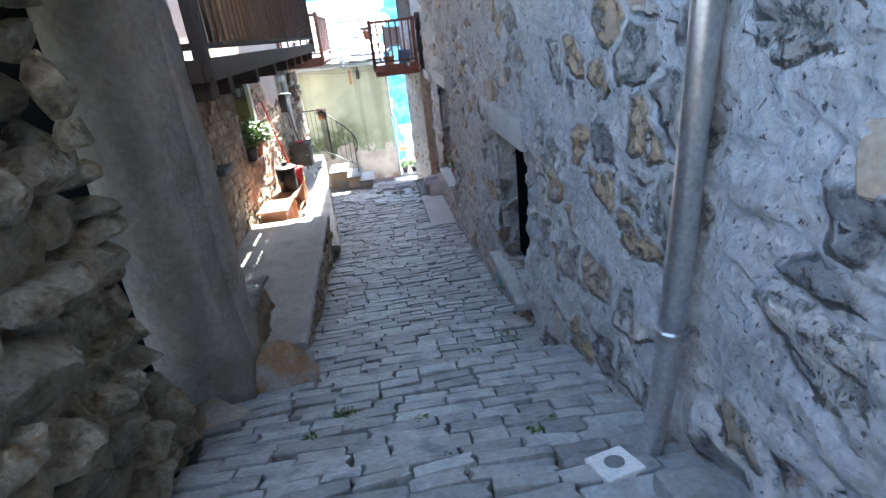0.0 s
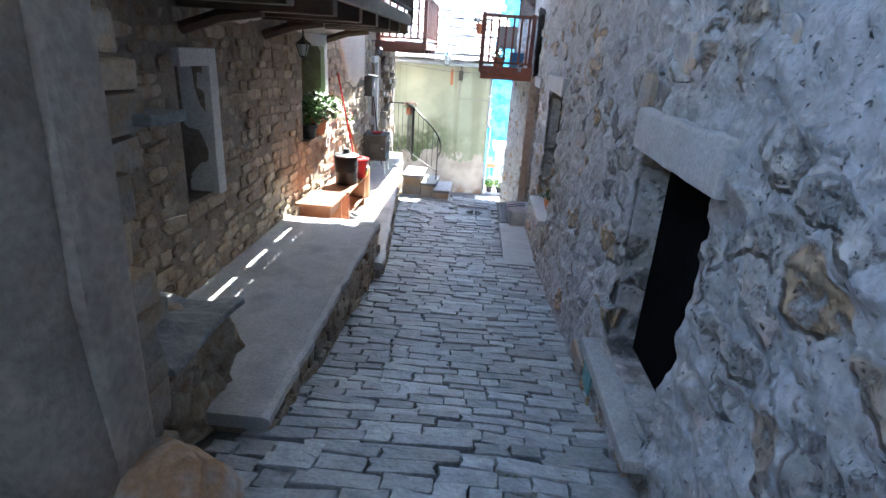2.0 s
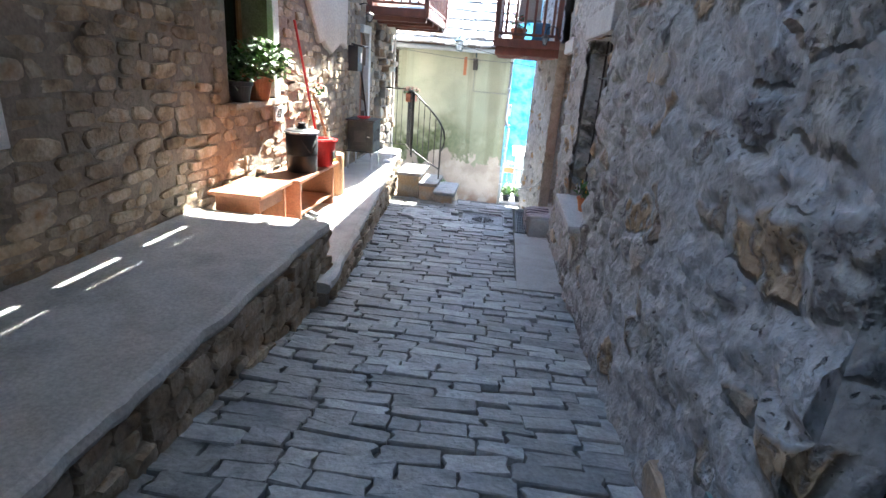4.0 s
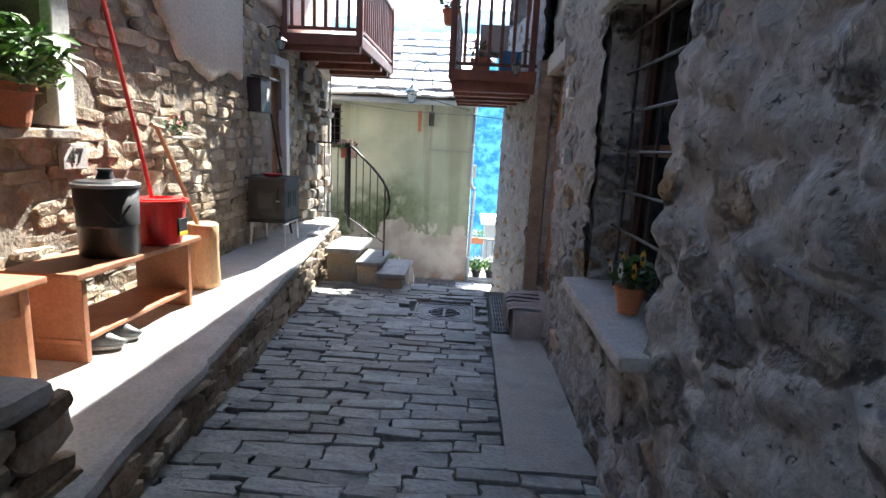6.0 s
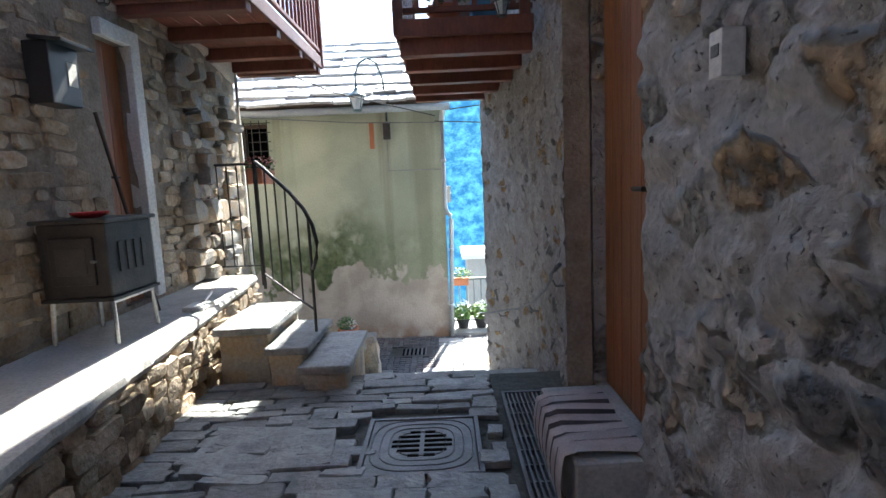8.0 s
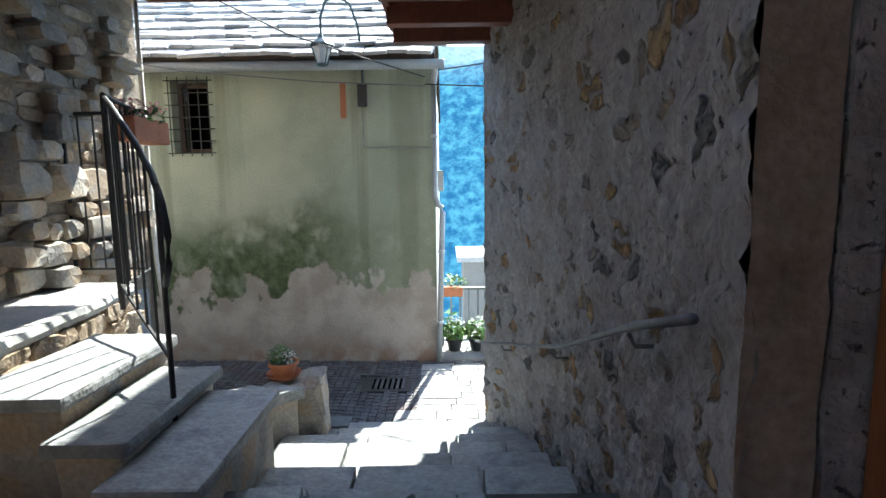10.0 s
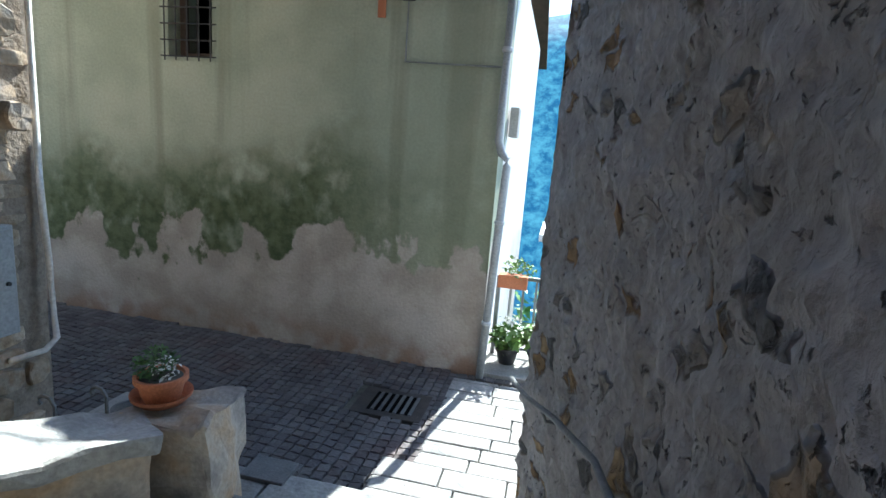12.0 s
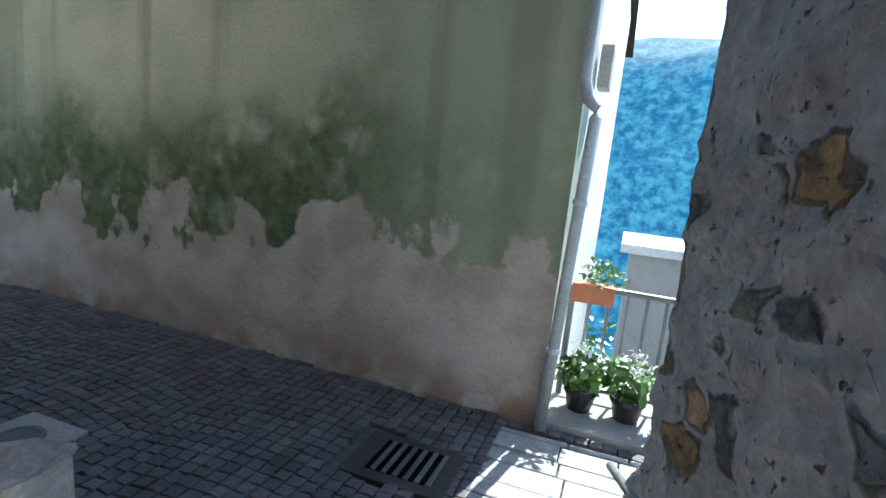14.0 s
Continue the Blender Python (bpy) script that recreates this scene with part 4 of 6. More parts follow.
ob = part("door_step", roughen(box((0.64, 5.58, -0.05), (1.20, 6.34, 0.30), 0.02), 0.006, 5, 0.12, 3), M_CONCRETE)
tagged(ob, "concrete step below the brown door", "step", kind="structure")

mat_ob = thing("door_mat", "pinkish door mat with dark stripes hanging over the step", "door mat", pose(0.62, 5.62, 0.305))
n = 7
for k in range(n):
    y0, y1 = 0.62 * k / n, 0.62 * (k + 1) / n
    vs, fs = [], []
    for i in range(11):
        s = i / 10 * 0.52
        if s < 0.30:
            px, pz = 0.30 - s, 0.012
        else:
            px, pz = -0.012 - 0.02 * math.sin((s - 0.3) * 12), 0.005 - (s - 0.30)
        for y in (y0, y1 - (0.0 if k == n - 1 else 0)):
            vs.append((px, y, pz + 0.012 * math.sin(14 * y + 5 * s)))
    for i in range(10):
        fs.append((2 * i, 2 * i + 1, 2 * i + 3, 2 * i + 2))
    o = pydata("cloth" if k % 2 == 0 else "cloth_band", vs, fs, M_TEXTILE, mat_ob)
    if k:
        vs2 = [(v[0] - 0.003, v[1] * 0 + (y0 if j % 2 == 0 else y0 + 0.022), v[2] + 0.003) for j, v in enumerate(vs)]
        pydata("stripe", vs2, fs, M_STRIPE, mat_ob)

gr = thing("boot_grate", "grey steel floor grating before the door", "grating", pose(0.49, 5.74, ground_z(5.9) - 0.02))
part("rim", box((0, 0, 0), (0.02, 1.15, 0.06), 0.003), M_CAST, gr)
part("rim", box((0.27, 0, 0), (0.29, 1.15, 0.06), 0.003), M_CAST, gr)
part("rim", box((0.02, 0, 0), (0.27, 0.02, 0.058), 0.003), M_CAST, gr)
part("rim", box((0.02, 1.13, 0), (0.27, 1.15, 0.058), 0.003), M_CAST, gr)
for k in range(9):
    x = 0.035 + 0.0255 * k
    part("slat", box((x, 0.02, 0.01), (x + 0.009, 1.13, 0.052)), M_CAST, gr)
for k in range(1, 8):
    part("cross_bar", box((0.02, 0.02 + 0.14 * k, 0.012), (0.27, 0.032 + 0.14 * k, 0.04)), M_CAST, gr)

mh = thing("manhole_cover", "square cast iron drain cover with rounded slots, set in the paving", "manhole cover", pose(0.015, 6.38, ground_z(6.38) - 0.012))
for lo, hi in (((-0.315, -0.31), (-0.29, 0.31)), ((0.29, -0.31), (0.315, 0.31)), ((-0.29, -0.31), (0.29, -0.287)), ((-0.29, 0.287), (0.29, 0.31))):
    part("frame_side", box((*lo, -0.04), (*hi, 0.012), 0.003), M_CAST, mh)
part("lid", box((-0.285, -0.283, -0.04), (0.285, 0.283, 0.006), 0.004), M_CAST, mh)
for k in range(4):
    s = 0.11 + 0.042 * k
    part("ring_rib", tube([(s * 1.15 * math.copysign(abs(math.cos(a)) ** 0.6, math.cos(a)), s * 1.15 * math.copysign(abs(math.sin(a)) ** 0.6, math.sin(a)), 0.006) for a in [2 * math.pi * j / 28 for j in range(29)]], 0.005, 5), M_CAST, mh)
# black bars on the solid lid paint the shade within its slots
for k, hw in enumerate((0.07, 0.13, 0.16, 0.16, 0.13, 0.07)):
    y = -0.125 + 0.05 * k
    for sx in (-1, 1):
        lo, hi = (0.012, hw) if sx > 0 else (-hw, -0.012)
        part("slot", box((lo, y - 0.011, 0.0045), (hi, y + 0.011, 0.0105), 0.002), M_DARK, mh)
sc = part("inspection_cover", box((-0.13, -0.12, -0.02), (0.13, 0.12, 0.015), 0.006), M_CAST, None, "", pose(0.20, 5.55, ground_z(5.55) + 0.004, -2))
tagged(sc, "small square iron cover in the paving", "cover", kind="")
b = bmesh.new()
for y0, y1 in ((3.5, 4.6), (4.6, 5.72)):
    vv = [b.verts.new(p) for p in ((0.47, y0, ground_z(y0) + 0.012), (0.905, y0, ground_z(y0) + 0.02), (0.905, y1, ground_z(y1) + 0.02), (0.47, y1, ground_z(y1) + 0.012))]
    lo = [b.verts.new((v.co.x, v.co.y, v.co.z - 0.1)) for v in vv]
    b.faces.new(vv)
    for i in range(4):
        b.faces.new((vv[i], lo[i], lo[(i + 1) % 4], vv[(i + 1) % 4]))
bmesh.ops.recalc_face_normals(b, faces=b.faces[:])
st = part("kerb_strip", roughen(b, 0.004, 5, 0.12), M_CONCRETE)
tagged(st, "smooth pale concrete strip along the foot of the wall", "pavement", kind="structure")
pt = part("cement_patch", roughen(box((-0.36, -0.22, -0.05), (0.36, 0.24, 0.004), 0.0), 0.03, 5, 0.09), M_SLAB, None, "", pose(-0.82, 6.35, ground_z(6.35) - 0.002, -2, 0, 8))
tagged(pt, "smooth cement patch over the paving", "pavement", kind="structure")

for y, z, w, h in ((5.08, 2.12, 0.10, 0.15), (5.02, 1.64, 0.06, 0.11)):
    pl = thing("wall_plate", "small white tin plate fixed to the grey wall", "sign", pose(0.895, y, z), "plates on the wall")
    part("plate", box((-0.045, -w / 2, -h / 2), (0.012, w / 2, h / 2), 0.003), M_WHITE, pl)
    part("mark", box((-0.047, -w * 0.3, -h * 0.05), (-0.0445, w * 0.3, h * 0.2)), M_RAILGREY, pl)

dp = thing("drainpipe", "steel rainwater pipe running down the rough wall", "drainpipe", pose(0.82, -3.46, 0))
part("pipe", tube([(0.02, -0.05, 5.0), (0.02, -0.02, 3.2), (0.01, 0, 2.5), (-0.01, 0.0, 2.05), (-0.025, 0.01, 1.8), (-0.05, 0.015, 1.62), (-0.07, 0.02, 1.45)], 0.046, 16), M_STEEL, dp, smooth=True)
for z in (2.15,):
    part("clamp", lathe([(0.053, z), (0.058, z + 0.006), (0.058, z + 0.03), (0.053, z + 0.036)], 16), M_STEEL, dp)
    part("clamp_bolt", tube([(0.04, 0, z + 0.018), (0.10, 0, z + 0.018)], 0.008, 6), M_STEEL, dp)
wc = thing("pipe_trap", "square white plastic trap at the foot of the rainwater pipe", "drain trap", pose(0.60, -3.50, ground_z(-3.50) + 0.01, -12, 0, 12))
part("body", box((-0.085, -0.085, -0.05), (0.085, 0.085, 0.02), 0.008), M_WHITE, wc)
part("hole", lathe([(0.04, 0.019), (0.04, 0.024), (0.02, 0.024)], 16), M_RAILGREY, wc)
ob = part("kerb_stone", roughen(box((0.66, -4.5, 1.3), (1.1, -3.66, ground_z(-3.8) + 0.06), 0.03), 0.025, 4, 0.08, 5), M_SLAB)
tagged(ob, "worn stone block beside the rainwater pipe", "stone", kind="structure")

hr = thing("handrail", "thin grey iron handrail fixed to the wall beside the steps", "handrail", pose(0.92, 6.95, 0.76))
part("rail", tube([(-0.12, -0.40, 0.14), (-0.10, -0.05, 0.03), (-0.05, 0.2, -0.05), (0, 0.65, -0.21), (0, 1.3, -0.46), (-0.01, 2.1, -0.71), (-0.12, 2.6, -0.85), (-0.24, 3.0, -0.97), (-0.33, 3.40, -1.07)], 0.012, 8), M_CAST, hr, smooth=True)
for y, z, x in ((0.15, -0.03, -0.05), (1.5, -0.53, 0), (2.75, -0.89, -0.16)):
    part("bracket", tube([(x, y, z - 0.02), (x + 0.02, y, z - 0.06), (x + 0.16, y, z - 0.06)], 0.008, 6), M_RAILGREY, hr)

# ---- balconies ----
balB = balcony("balcony_right", "red-brown wooden balcony with slatted railing on the house wall", 0.92, -0.10, 7.9, 10.35, 2.52, M_REDWOOD, [7.98, 8.55, 9.15, 9.75, 10.27], 1.0, -0.10, 0.17)
balA = balcony("balcony_left", "red-brown wooden balcony with pale boards underneath", -2.22, -1.24, 7.9, 10.35, 2.86, M_REDWOOD, [7.95, 8.7, 9.45, 10.05, 10.28], 0.95, -1.24, 0.12)
balC = balcony("balcony_near", "dark weathered wooden balcony on brackets over the terrace", -2.2, -1.08, -1.62, 4.5, 3.16, M_DARKWOOD, [-1.5, -1.1, -0.2, 0.7, 1.5, 2.2, 2.9, 3.6, 4.3], 0.9, -1.08, 0.16, True)
for y in (-1.1, 0.7, 2.2, 4.3):
    part("bracket", tube([(-2.2, y, -0.30), (-1.9, y, -0.2), (-1.6, y, -0.16)], [0.05, 0.05, 0.04], 6), M_DARKWOOD, balC)
bx = pot_plant("geranium_pot", "terracotta pot of red geraniums hung on the balcony rail", (-0.16, 8.25, 3.18), 0.11, 0.18, [("foliage", M_LEAF, (0, 0, 0.26), 0.17, 150, 0.035), ("blossom", M_PETALRED, (0, -0.03, 0.22), 0.17, 40, 0.022)], 40)
bx2 = pot_plant("geranium_pot", "terracotta pot of red geraniums on the balcony", (0.25, 8.20, 2.556), 0.13, 0.22, [("foliage", M_LEAF, (0, 0, 0.30), 0.17, 130, 0.035), ("blossom", M_PETALRED, (0, 0, 0.36), 0.15, 30, 0.022)], 44)
cl = part("blue_crate", roughen(box((0.48, 8.15, 2.557), (0.75, 8.5, 2.88), 0.02), 0.006, 5, 0.1), M_BLUE)
tagged(cl, "blue plastic crate standing on the balcony floor", "crate")
chair = thing("balcony_chair", "pale pinkish garden chair on the balcony", "chair", pose(0.42, 9.0, 2.556))
part("seat", box((-0.2, -0.2, 0.40), (0.2, 0.2, 0.43), 0.01), M_PINK, chair)
part("backrest", box((-0.2, 0.18, 0.43), (0.2, 0.21, 0.85), 0.01), M_PINK, chair)
for sx in (-0.18, 0.18):
    for sy in (-0.18, 0.18):
        part("leg", tube([(sx, sy, 0), (sx, sy, 0.40)], 0.015, 6), M_PINK, chair)
lantern("wall_lamp", "black iron wall lamp on a curled arm", (0.66, 7.65, 2.52), 0.12, M_IRON, [(0, 0, 0.17), (0.02, 0, 0.25), (0.1, 0, 0.29), (0.17, 0, 0.24), (0.20, 0, 0.12), (0.24, 0, 0.10)])
lantern("wall_lamp", "black iron lantern hanging from the balcony wall", (-1.98, 2.72, 2.66), 0.15, M_IRON, [(0, 0, 0.2), (0, 0, 0.36), (-0.1, 0, 0.42), (-0.22, 0, 0.40)])
lantern("wall_lamp", "small black wall lantern on the stone house", (-2.05, 7.45, 2.66), 0.12, M_IRON, [(0, 0, 0.16), (0, 0, 0.24), (-0.08, 0, 0.27), (-0.18, 0, 0.24)])

# ---- left-hand wall: openings and what stands before it ----
def door_leaf(name, label, x, y0, y1, z0, z1, mat):
    d = thing(name, label, "door", pose(x, y0, z0), kind="structure")
    n = max(2, int((y1 - y0) / 0.12))
    for k in range(n):
        part("plank", box((-0.04, (y1 - y0) * k / n + 0.002, 0), (0, (y1 - y0) * (k + 1) / n - 0.002, z1 - z0), 0.005), mat, d)
    part("door_handle", tube([(0, 0.06, 1.0), (0.04, 0.06, 1.0), (0.04, 0.14, 1.0)], 0.009, 6), M_IRON, d)
    return d


d1 = door_leaf("shutter_left", "dark wooden shutter leaf with a small pane in a white surround", WL - 0.22, 0.60, 0.99, 1.58, 2.60, M_DARKWOOD)
part("pane", box((0.001, 0.10, 0.60), (0.006, 0.26, 0.86)), M_LAMPGLASS, d1)
d2 = door_leaf("door_further", "brown wooden door in the stone wall", WL - 0.06, 7.60, 7.94, 0.52, 2.52, M_DOORWOOD)


def surround(name, label, y0, y1, z0, z1, w):
    b = bmesh.new()
    box((WL - 0.20, y1, z0), (WL + 0.06, y1 + w, z1 + w), 0.01, b)
    box((WL - 0.20, y0, z1), (WL + 0.06, y1 - 0.002, z1 + w), 0.01, b)
    o = part(name, roughen(b, 0.006, 4, 0.15), M_WHITE)
    return tagged(o, label, "door surround", kind="structure")


surround("trim_door", "whitewashed plaster surround of the dark door", 0.58, 0.99, 1.56, 2.60, 0.13)
surround("trim_window", "whitewashed plaster surround of the flower window", 3.34, 4.18, 1.68, 2.78, 0.14)
surround("trim_door_further", "whitewashed plaster edge of the brown door", 7.58, 7.94, 0.56, 2.52, 0.12)
wl = thing("window_left", "brown wooden window with a lace curtain above the flower sill", "window", pose(WL - 0.26, 3.36, 1.66), kind="structure")
for y in (0.0, 0.75):
    part("window_frame", box((-0.05, y, 0), (0.0, y + 0.07, 1.12), 0.006), M_DOORWOOD, wl)
for z in (0.0, 1.06):
    part("window_frame", box((-0.048, 0.07, z), (-0.002, 0.75, z + 0.06), 0.006), M_DOORWOOD, wl)
part("pane", box((-0.03, 0.07, 0.06), (-0.024, 0.75, 1.06)), M_GLASS, wl)
part("curtain", box((-0.05, 0.08, 0.55), (-0.04, 0.74, 0.95)), M_LAMPGLASS, wl)
ws = part("window_sill", roughen(box((WL - 0.22, 3.30, 1.60), (WL + 0.10, 4.30, 1.658), 0.01), 0.006, 5, 0.1), M_STONE_GREY)
tagged(ws, "stone sill under the flower window", "sill", kind="structure")
pot_plant("window_plant", "leafy green plant in a terracotta pot on the window sill", (-2.20, 3.86, 1.66), 0.14, 0.22, [("foliage", M_LEAF, (0.02, -0.02, 0.36), 0.27, 380, 0.042), ("young_foliage", M_LEAF_PALE, (0.06, 0.08, 0.36), 0.25, 170, 0.05)], 50)
pot_plant("window_plant", "dark leafy plant in a black pot on the window sill", (-2.20, 3.50, 1.66), 0.11, 0.18, [("foliage", M_LEAF, (0, 0, 0.26), 0.18, 170, 0.045)], 53, M_BLACK)

def text_on(name, body, m, size, mat, parent=None):
    c = bpy.data.curves.new(name, "FONT")
    c.body, c.size, c.extrude, c.align_x, c.align_y = body, size, 0.002, "CENTER", "CENTER"
    o = new(name, c)
    o.matrix_basis = m
    c.materials.append(mat)
    if parent:
        o.parent = parent
    return o


num = thing("house_number", "small plaque with the number 47 below the window", "house number", pose(WL + 0.05, 4.30, 1.50))
part("plaque", box((-0.03, -0.10, -0.075), (0.0, 0.10, 0.075), 0.004), M_CONCRETE, num)
text_on("digits", "47", Matrix.Translation((0.003, 0, 0)) @ Matrix(((0, 0, 1, 0), (1, 0, 0, 0), (0, 1, 0, 0), (0, 0, 0, 1))), 0.13, M_IRON, num)

TB = 0.47
st = thing("low_bench", "low terracotta-coloured wooden bench on the terrace", "bench", pose(-1.93, 3.10, TB))
part("seat", box((-0.23, -0.32, 0.49), (0.23, 0.34, 0.525), 0.008), M_BENCH, st)
part("end_panel", box((-0.19, -0.27, 0), (0.19, -0.235, 0.49), 0.004), M_BENCH, st)
part("end_panel", box((-0.19, 0.24, 0), (0.19, 0.275, 0.49), 0.004), M_BENCH, st)
part("apron", box((0.15, -0.235, 0.36), (0.175, 0.24, 0.49), 0.004), M_BENCH, st)
lb = thing("long_bench", "reddish brown wooden bench with side panels against the wall", "bench", pose(-1.90, 3.62, TB))
part("seat", box((-0.22, 0, 0.45), (0.20, 1.22, 0.485), 0.008), M_BENCH, lb)
part("shelf", box((-0.20, 0.04, 0.10), (0.16, 1.14, 0.125), 0.005), M_BENCH, lb)
for y in (0.05, 1.06):
    part("end_panel", box((-0.20, y, 0), (0.18, y + 0.035, 0.45), 0.004), M_BENCH, lb)
BT = TB + 0.487
bk = thing("black_bucket", "tall black metal bin with a lid and handle", "bucket", pose(-1.86, 4.10, BT))
part("body", lathe([(0.145, 0), (0.155, 0.01), (0.155, 0.17), (0.160, 0.175), (0.158, 0.185), (0.165, 0.40), (0.16, 0.40)], 28), M_BLACK, bk, smooth=True)
part("rim", lathe([(0.165, 0.392), (0.176, 0.396), (0.176, 0.412), (0.165, 0.417)], 28), M_STEEL, bk)
part("lid", lathe([(0.165, 0.4175), (0.15, 0.428), (0.05, 0.438), (0.035, 0.478), (0.045, 0.493), (0.0, 0.498)], 24), M_BLACK, bk)
part("handle", tube([(0.06, -0.172, 0.34), (0.12, -0.15, 0.25), (0.14, -0.12, 0.2), (0.17, -0.05, 0.3)], 0.006, 6), M_IRON, bk)
rb = thing("red_bucket", "bright red plastic mop bucket with a printed label", "bucket", pose(-1.80, 4.50, BT))
part("body", lathe([(0.12, 0), (0.128, 0.008), (0.165, 0.27), (0.18, 0.272), (0.18, 0.29), (0.16, 0.29), (0.12, 0.02), (0.01, 0.02)], 28), M_RED, rb, smooth=False)
part("label", box((0.145, -0.05, 0.06), (0.158, 0.05, 0.17), 0.003), M_BLACK, rb, "printed dark label")
part("label_band", box((0.150, -0.05, 0.06), (0.1605, 0.05, 0.085), 0.002), M_YELLOW, rb)
part("wringer", lathe([(0.10, 0.275), (0.14, 0.282), (0.14, 0.296), (0.09, 0.30), (0.06, 0.24)], 20), M_RED, rb)
mop = thing("mop", "mop with a long red handle leaning in the bucket", "mop", pose(-1.82, 4.50, BT + 0.06))
part("handle", tube([(0, 0, 0.12), (-0.26, 0.0, 1.42)], 0.013, 8), M_RED, mop)
part("mop_head", lathe([(0.03, 0.02), (0.05, 0.05), (0.04, 0.14), (0.015, 0.2)], 12), M_TEXTILE, mop)
shoes = []
for k, (y, a) in enumerate(((3.86, 15), (4.02, 4))):
    s = thing("shoe", "worn grey shoe under the bench", "shoe", pose(-1.80, y, TB + 0.002, 0, 0, a), "shoes under the bench")
    up = lathe([(0.042, 0.02), (0.05, 0.04), (0.042, 0.07), (0.032, 0.09), (0.02, 0.085)], 14)
    for v in up.verts:
        v.co.x = v.co.x * 2.6 + (0.02 if v.co.z < 0.05 else -0.02)
    part("upper", up, M_CAST, s, smooth=True)
    so = lathe([(0.045, 0), (0.052, 0.006), (0.052, 0.022), (0.046, 0.026)], 14)
    for v in so.verts:
        v.co.x *= 2.5
    part("sole", so, M_CONCRETE, s)
lg = part("log_stump", roughen(lathe([(0.12, 0), (0.122, 0.05), (0.115, 0.3), (0.118, 0.50), (0.105, 0.515), (0.09, 0.50), (0.0, 0.505)], 22), 0.008, 4, 0.1, 4), M_LOG, None, "", pose(-1.86, 5.16, TB + 0.01), smooth=True)
tagged(lg, "peeled upright log used as an umbrella stand", "log")
sv = thing("shovel", "wooden-handled shovel standing in the log", "shovel", pose(-1.88, 5.14, TB + 0.45))
part("handle", tube([(0, 0, 0.04), (-0.10, -0.12, 0.5), (-0.17, -0.20, 0.78)], 0.017, 8), M_LOG, sv)
part("grip", tube([(-0.17, -0.27, 0.80), (-0.17, -0.13, 0.78)], 0.016, 8), M_LOG, sv)
wf = thing("wall_shelf", "little shelf with red flowers on the stone wall", "shelf", pose(WL + 0.06, 5.30, 1.63))
part("board", box((-0.03, -0.16, 0), (0.12, 0.16, 0.018), 0.003), M_CONCRETE, wf)
vs, fs = leaf_cloud((0.05, 0, 0.09), 0.09, 50, 0.03, 77)
pydata("foliage", vs, fs, M_LEAF, wf)
vs, fs = leaf_cloud((0.06, 0, 0.13), 0.06, 18, 0.02, 78)
pydata("blossom", vs, fs, M_PETALRED, wf)

TS = 0.51
sto = thing("iron_stove", "old black cast iron stove on a steel stand", "stove", pose(-1.97, 6.98, TS))
part("body", box((-0.20, -0.24, 0.28), (0.20, 0.24, 0.72), 0.012), M_IRON, sto)
part("top_plate", box((-0.225, -0.265, 0.72), (0.225, 0.265, 0.745), 0.008), M_IRON, sto)
part("base_plate", box((-0.215, -0.255, 0.26), (0.215, 0.255, 0.28), 0.006), M_IRON, sto)
sd = part("stove_door", box((-0.13, -0.262, 0.36), (0.13, -0.24, 0.64), 0.008), M_IRON, sto)
part("door_panel", box((-0.09, -0.268, 0.42), (0.09, -0.26, 0.58), 0.004), M_IRON, sd)
part("latch", tube([(0.12, -0.27, 0.50), (0.16, -0.29, 0.50)], 0.009, 6), M_STEEL, sd)
for k in range(4):
    part("side_rib", box((0.20, -0.14 + 0.08 * k, 0.42), (0.208, -0.10 + 0.08 * k, 0.60), 0.003), M_IRON, sto)
for sx in (-0.18, 0.18):
    for sy in (-0.21, 0.21):
        part("leg", tube([(sx, sy, 0.26), (sx * 1.05, sy * 1.05, 0)], 0.014, 6), M_STEEL, sto)
part("stand_bar", tube([(0.18, -0.21, 0.25), (0.18, 0.21, 0.25)], 0.012, 6), M_STEEL, sto)
dish = thing("dish", "red dish on the stove's top plate", "dish", pose(-1.97, 6.93, TS + 0.746))
part("bowl", lathe([(0.06, 0), (0.10, 0.02), (0.105, 0.035), (0.09, 0.03), (0.01, 0.012)], 18), M_PETALRED, dish)
fl = thing("dust_pan", "white plastic dustpan on the terrace", "dustpan", pose(-1.70, 7.62, TS + 0.003))
part("pan", box((-0.08, -0.10, 0), (0.08, 0.10, 0.03), 0.006), M_WHITE, fl)
part("handle", tube([(0, 0.10, 0.03), (0, 0.24, 0.08)], 0.012, 6), M_WHITE, fl)
lbx = thing("letterbox", "black metal letterbox with a peaked lid", "letterbox", pose(WL + 0.06, 7.02, 1.94))
part("box", box((-0.05, -0.13, 0), (0.10, 0.13, 0.36), 0.008), M_BLACK, lbx)
part("lid", box((-0.05, -0.15, 0.362), (0.15, 0.15, 0.385), 0.006), M_BLACK, lbx, "", pose(0, 0, 0, 0, 8, 0))
part("notice", box((0.101, 0.02, 0.12), (0.104, 0.10, 0.26)), M_WHITE, lbx, "small white notice")
stick = part("broom_stick", tube([(-2.0, 7.62, TS), (-2.08, 7.48, 1.3), (-2.15, 7.38, 1.95)], 0.013, 8), M_DARKWOOD)
tagged(stick, "dark wooden stick leaning against the stone wall", "stick")

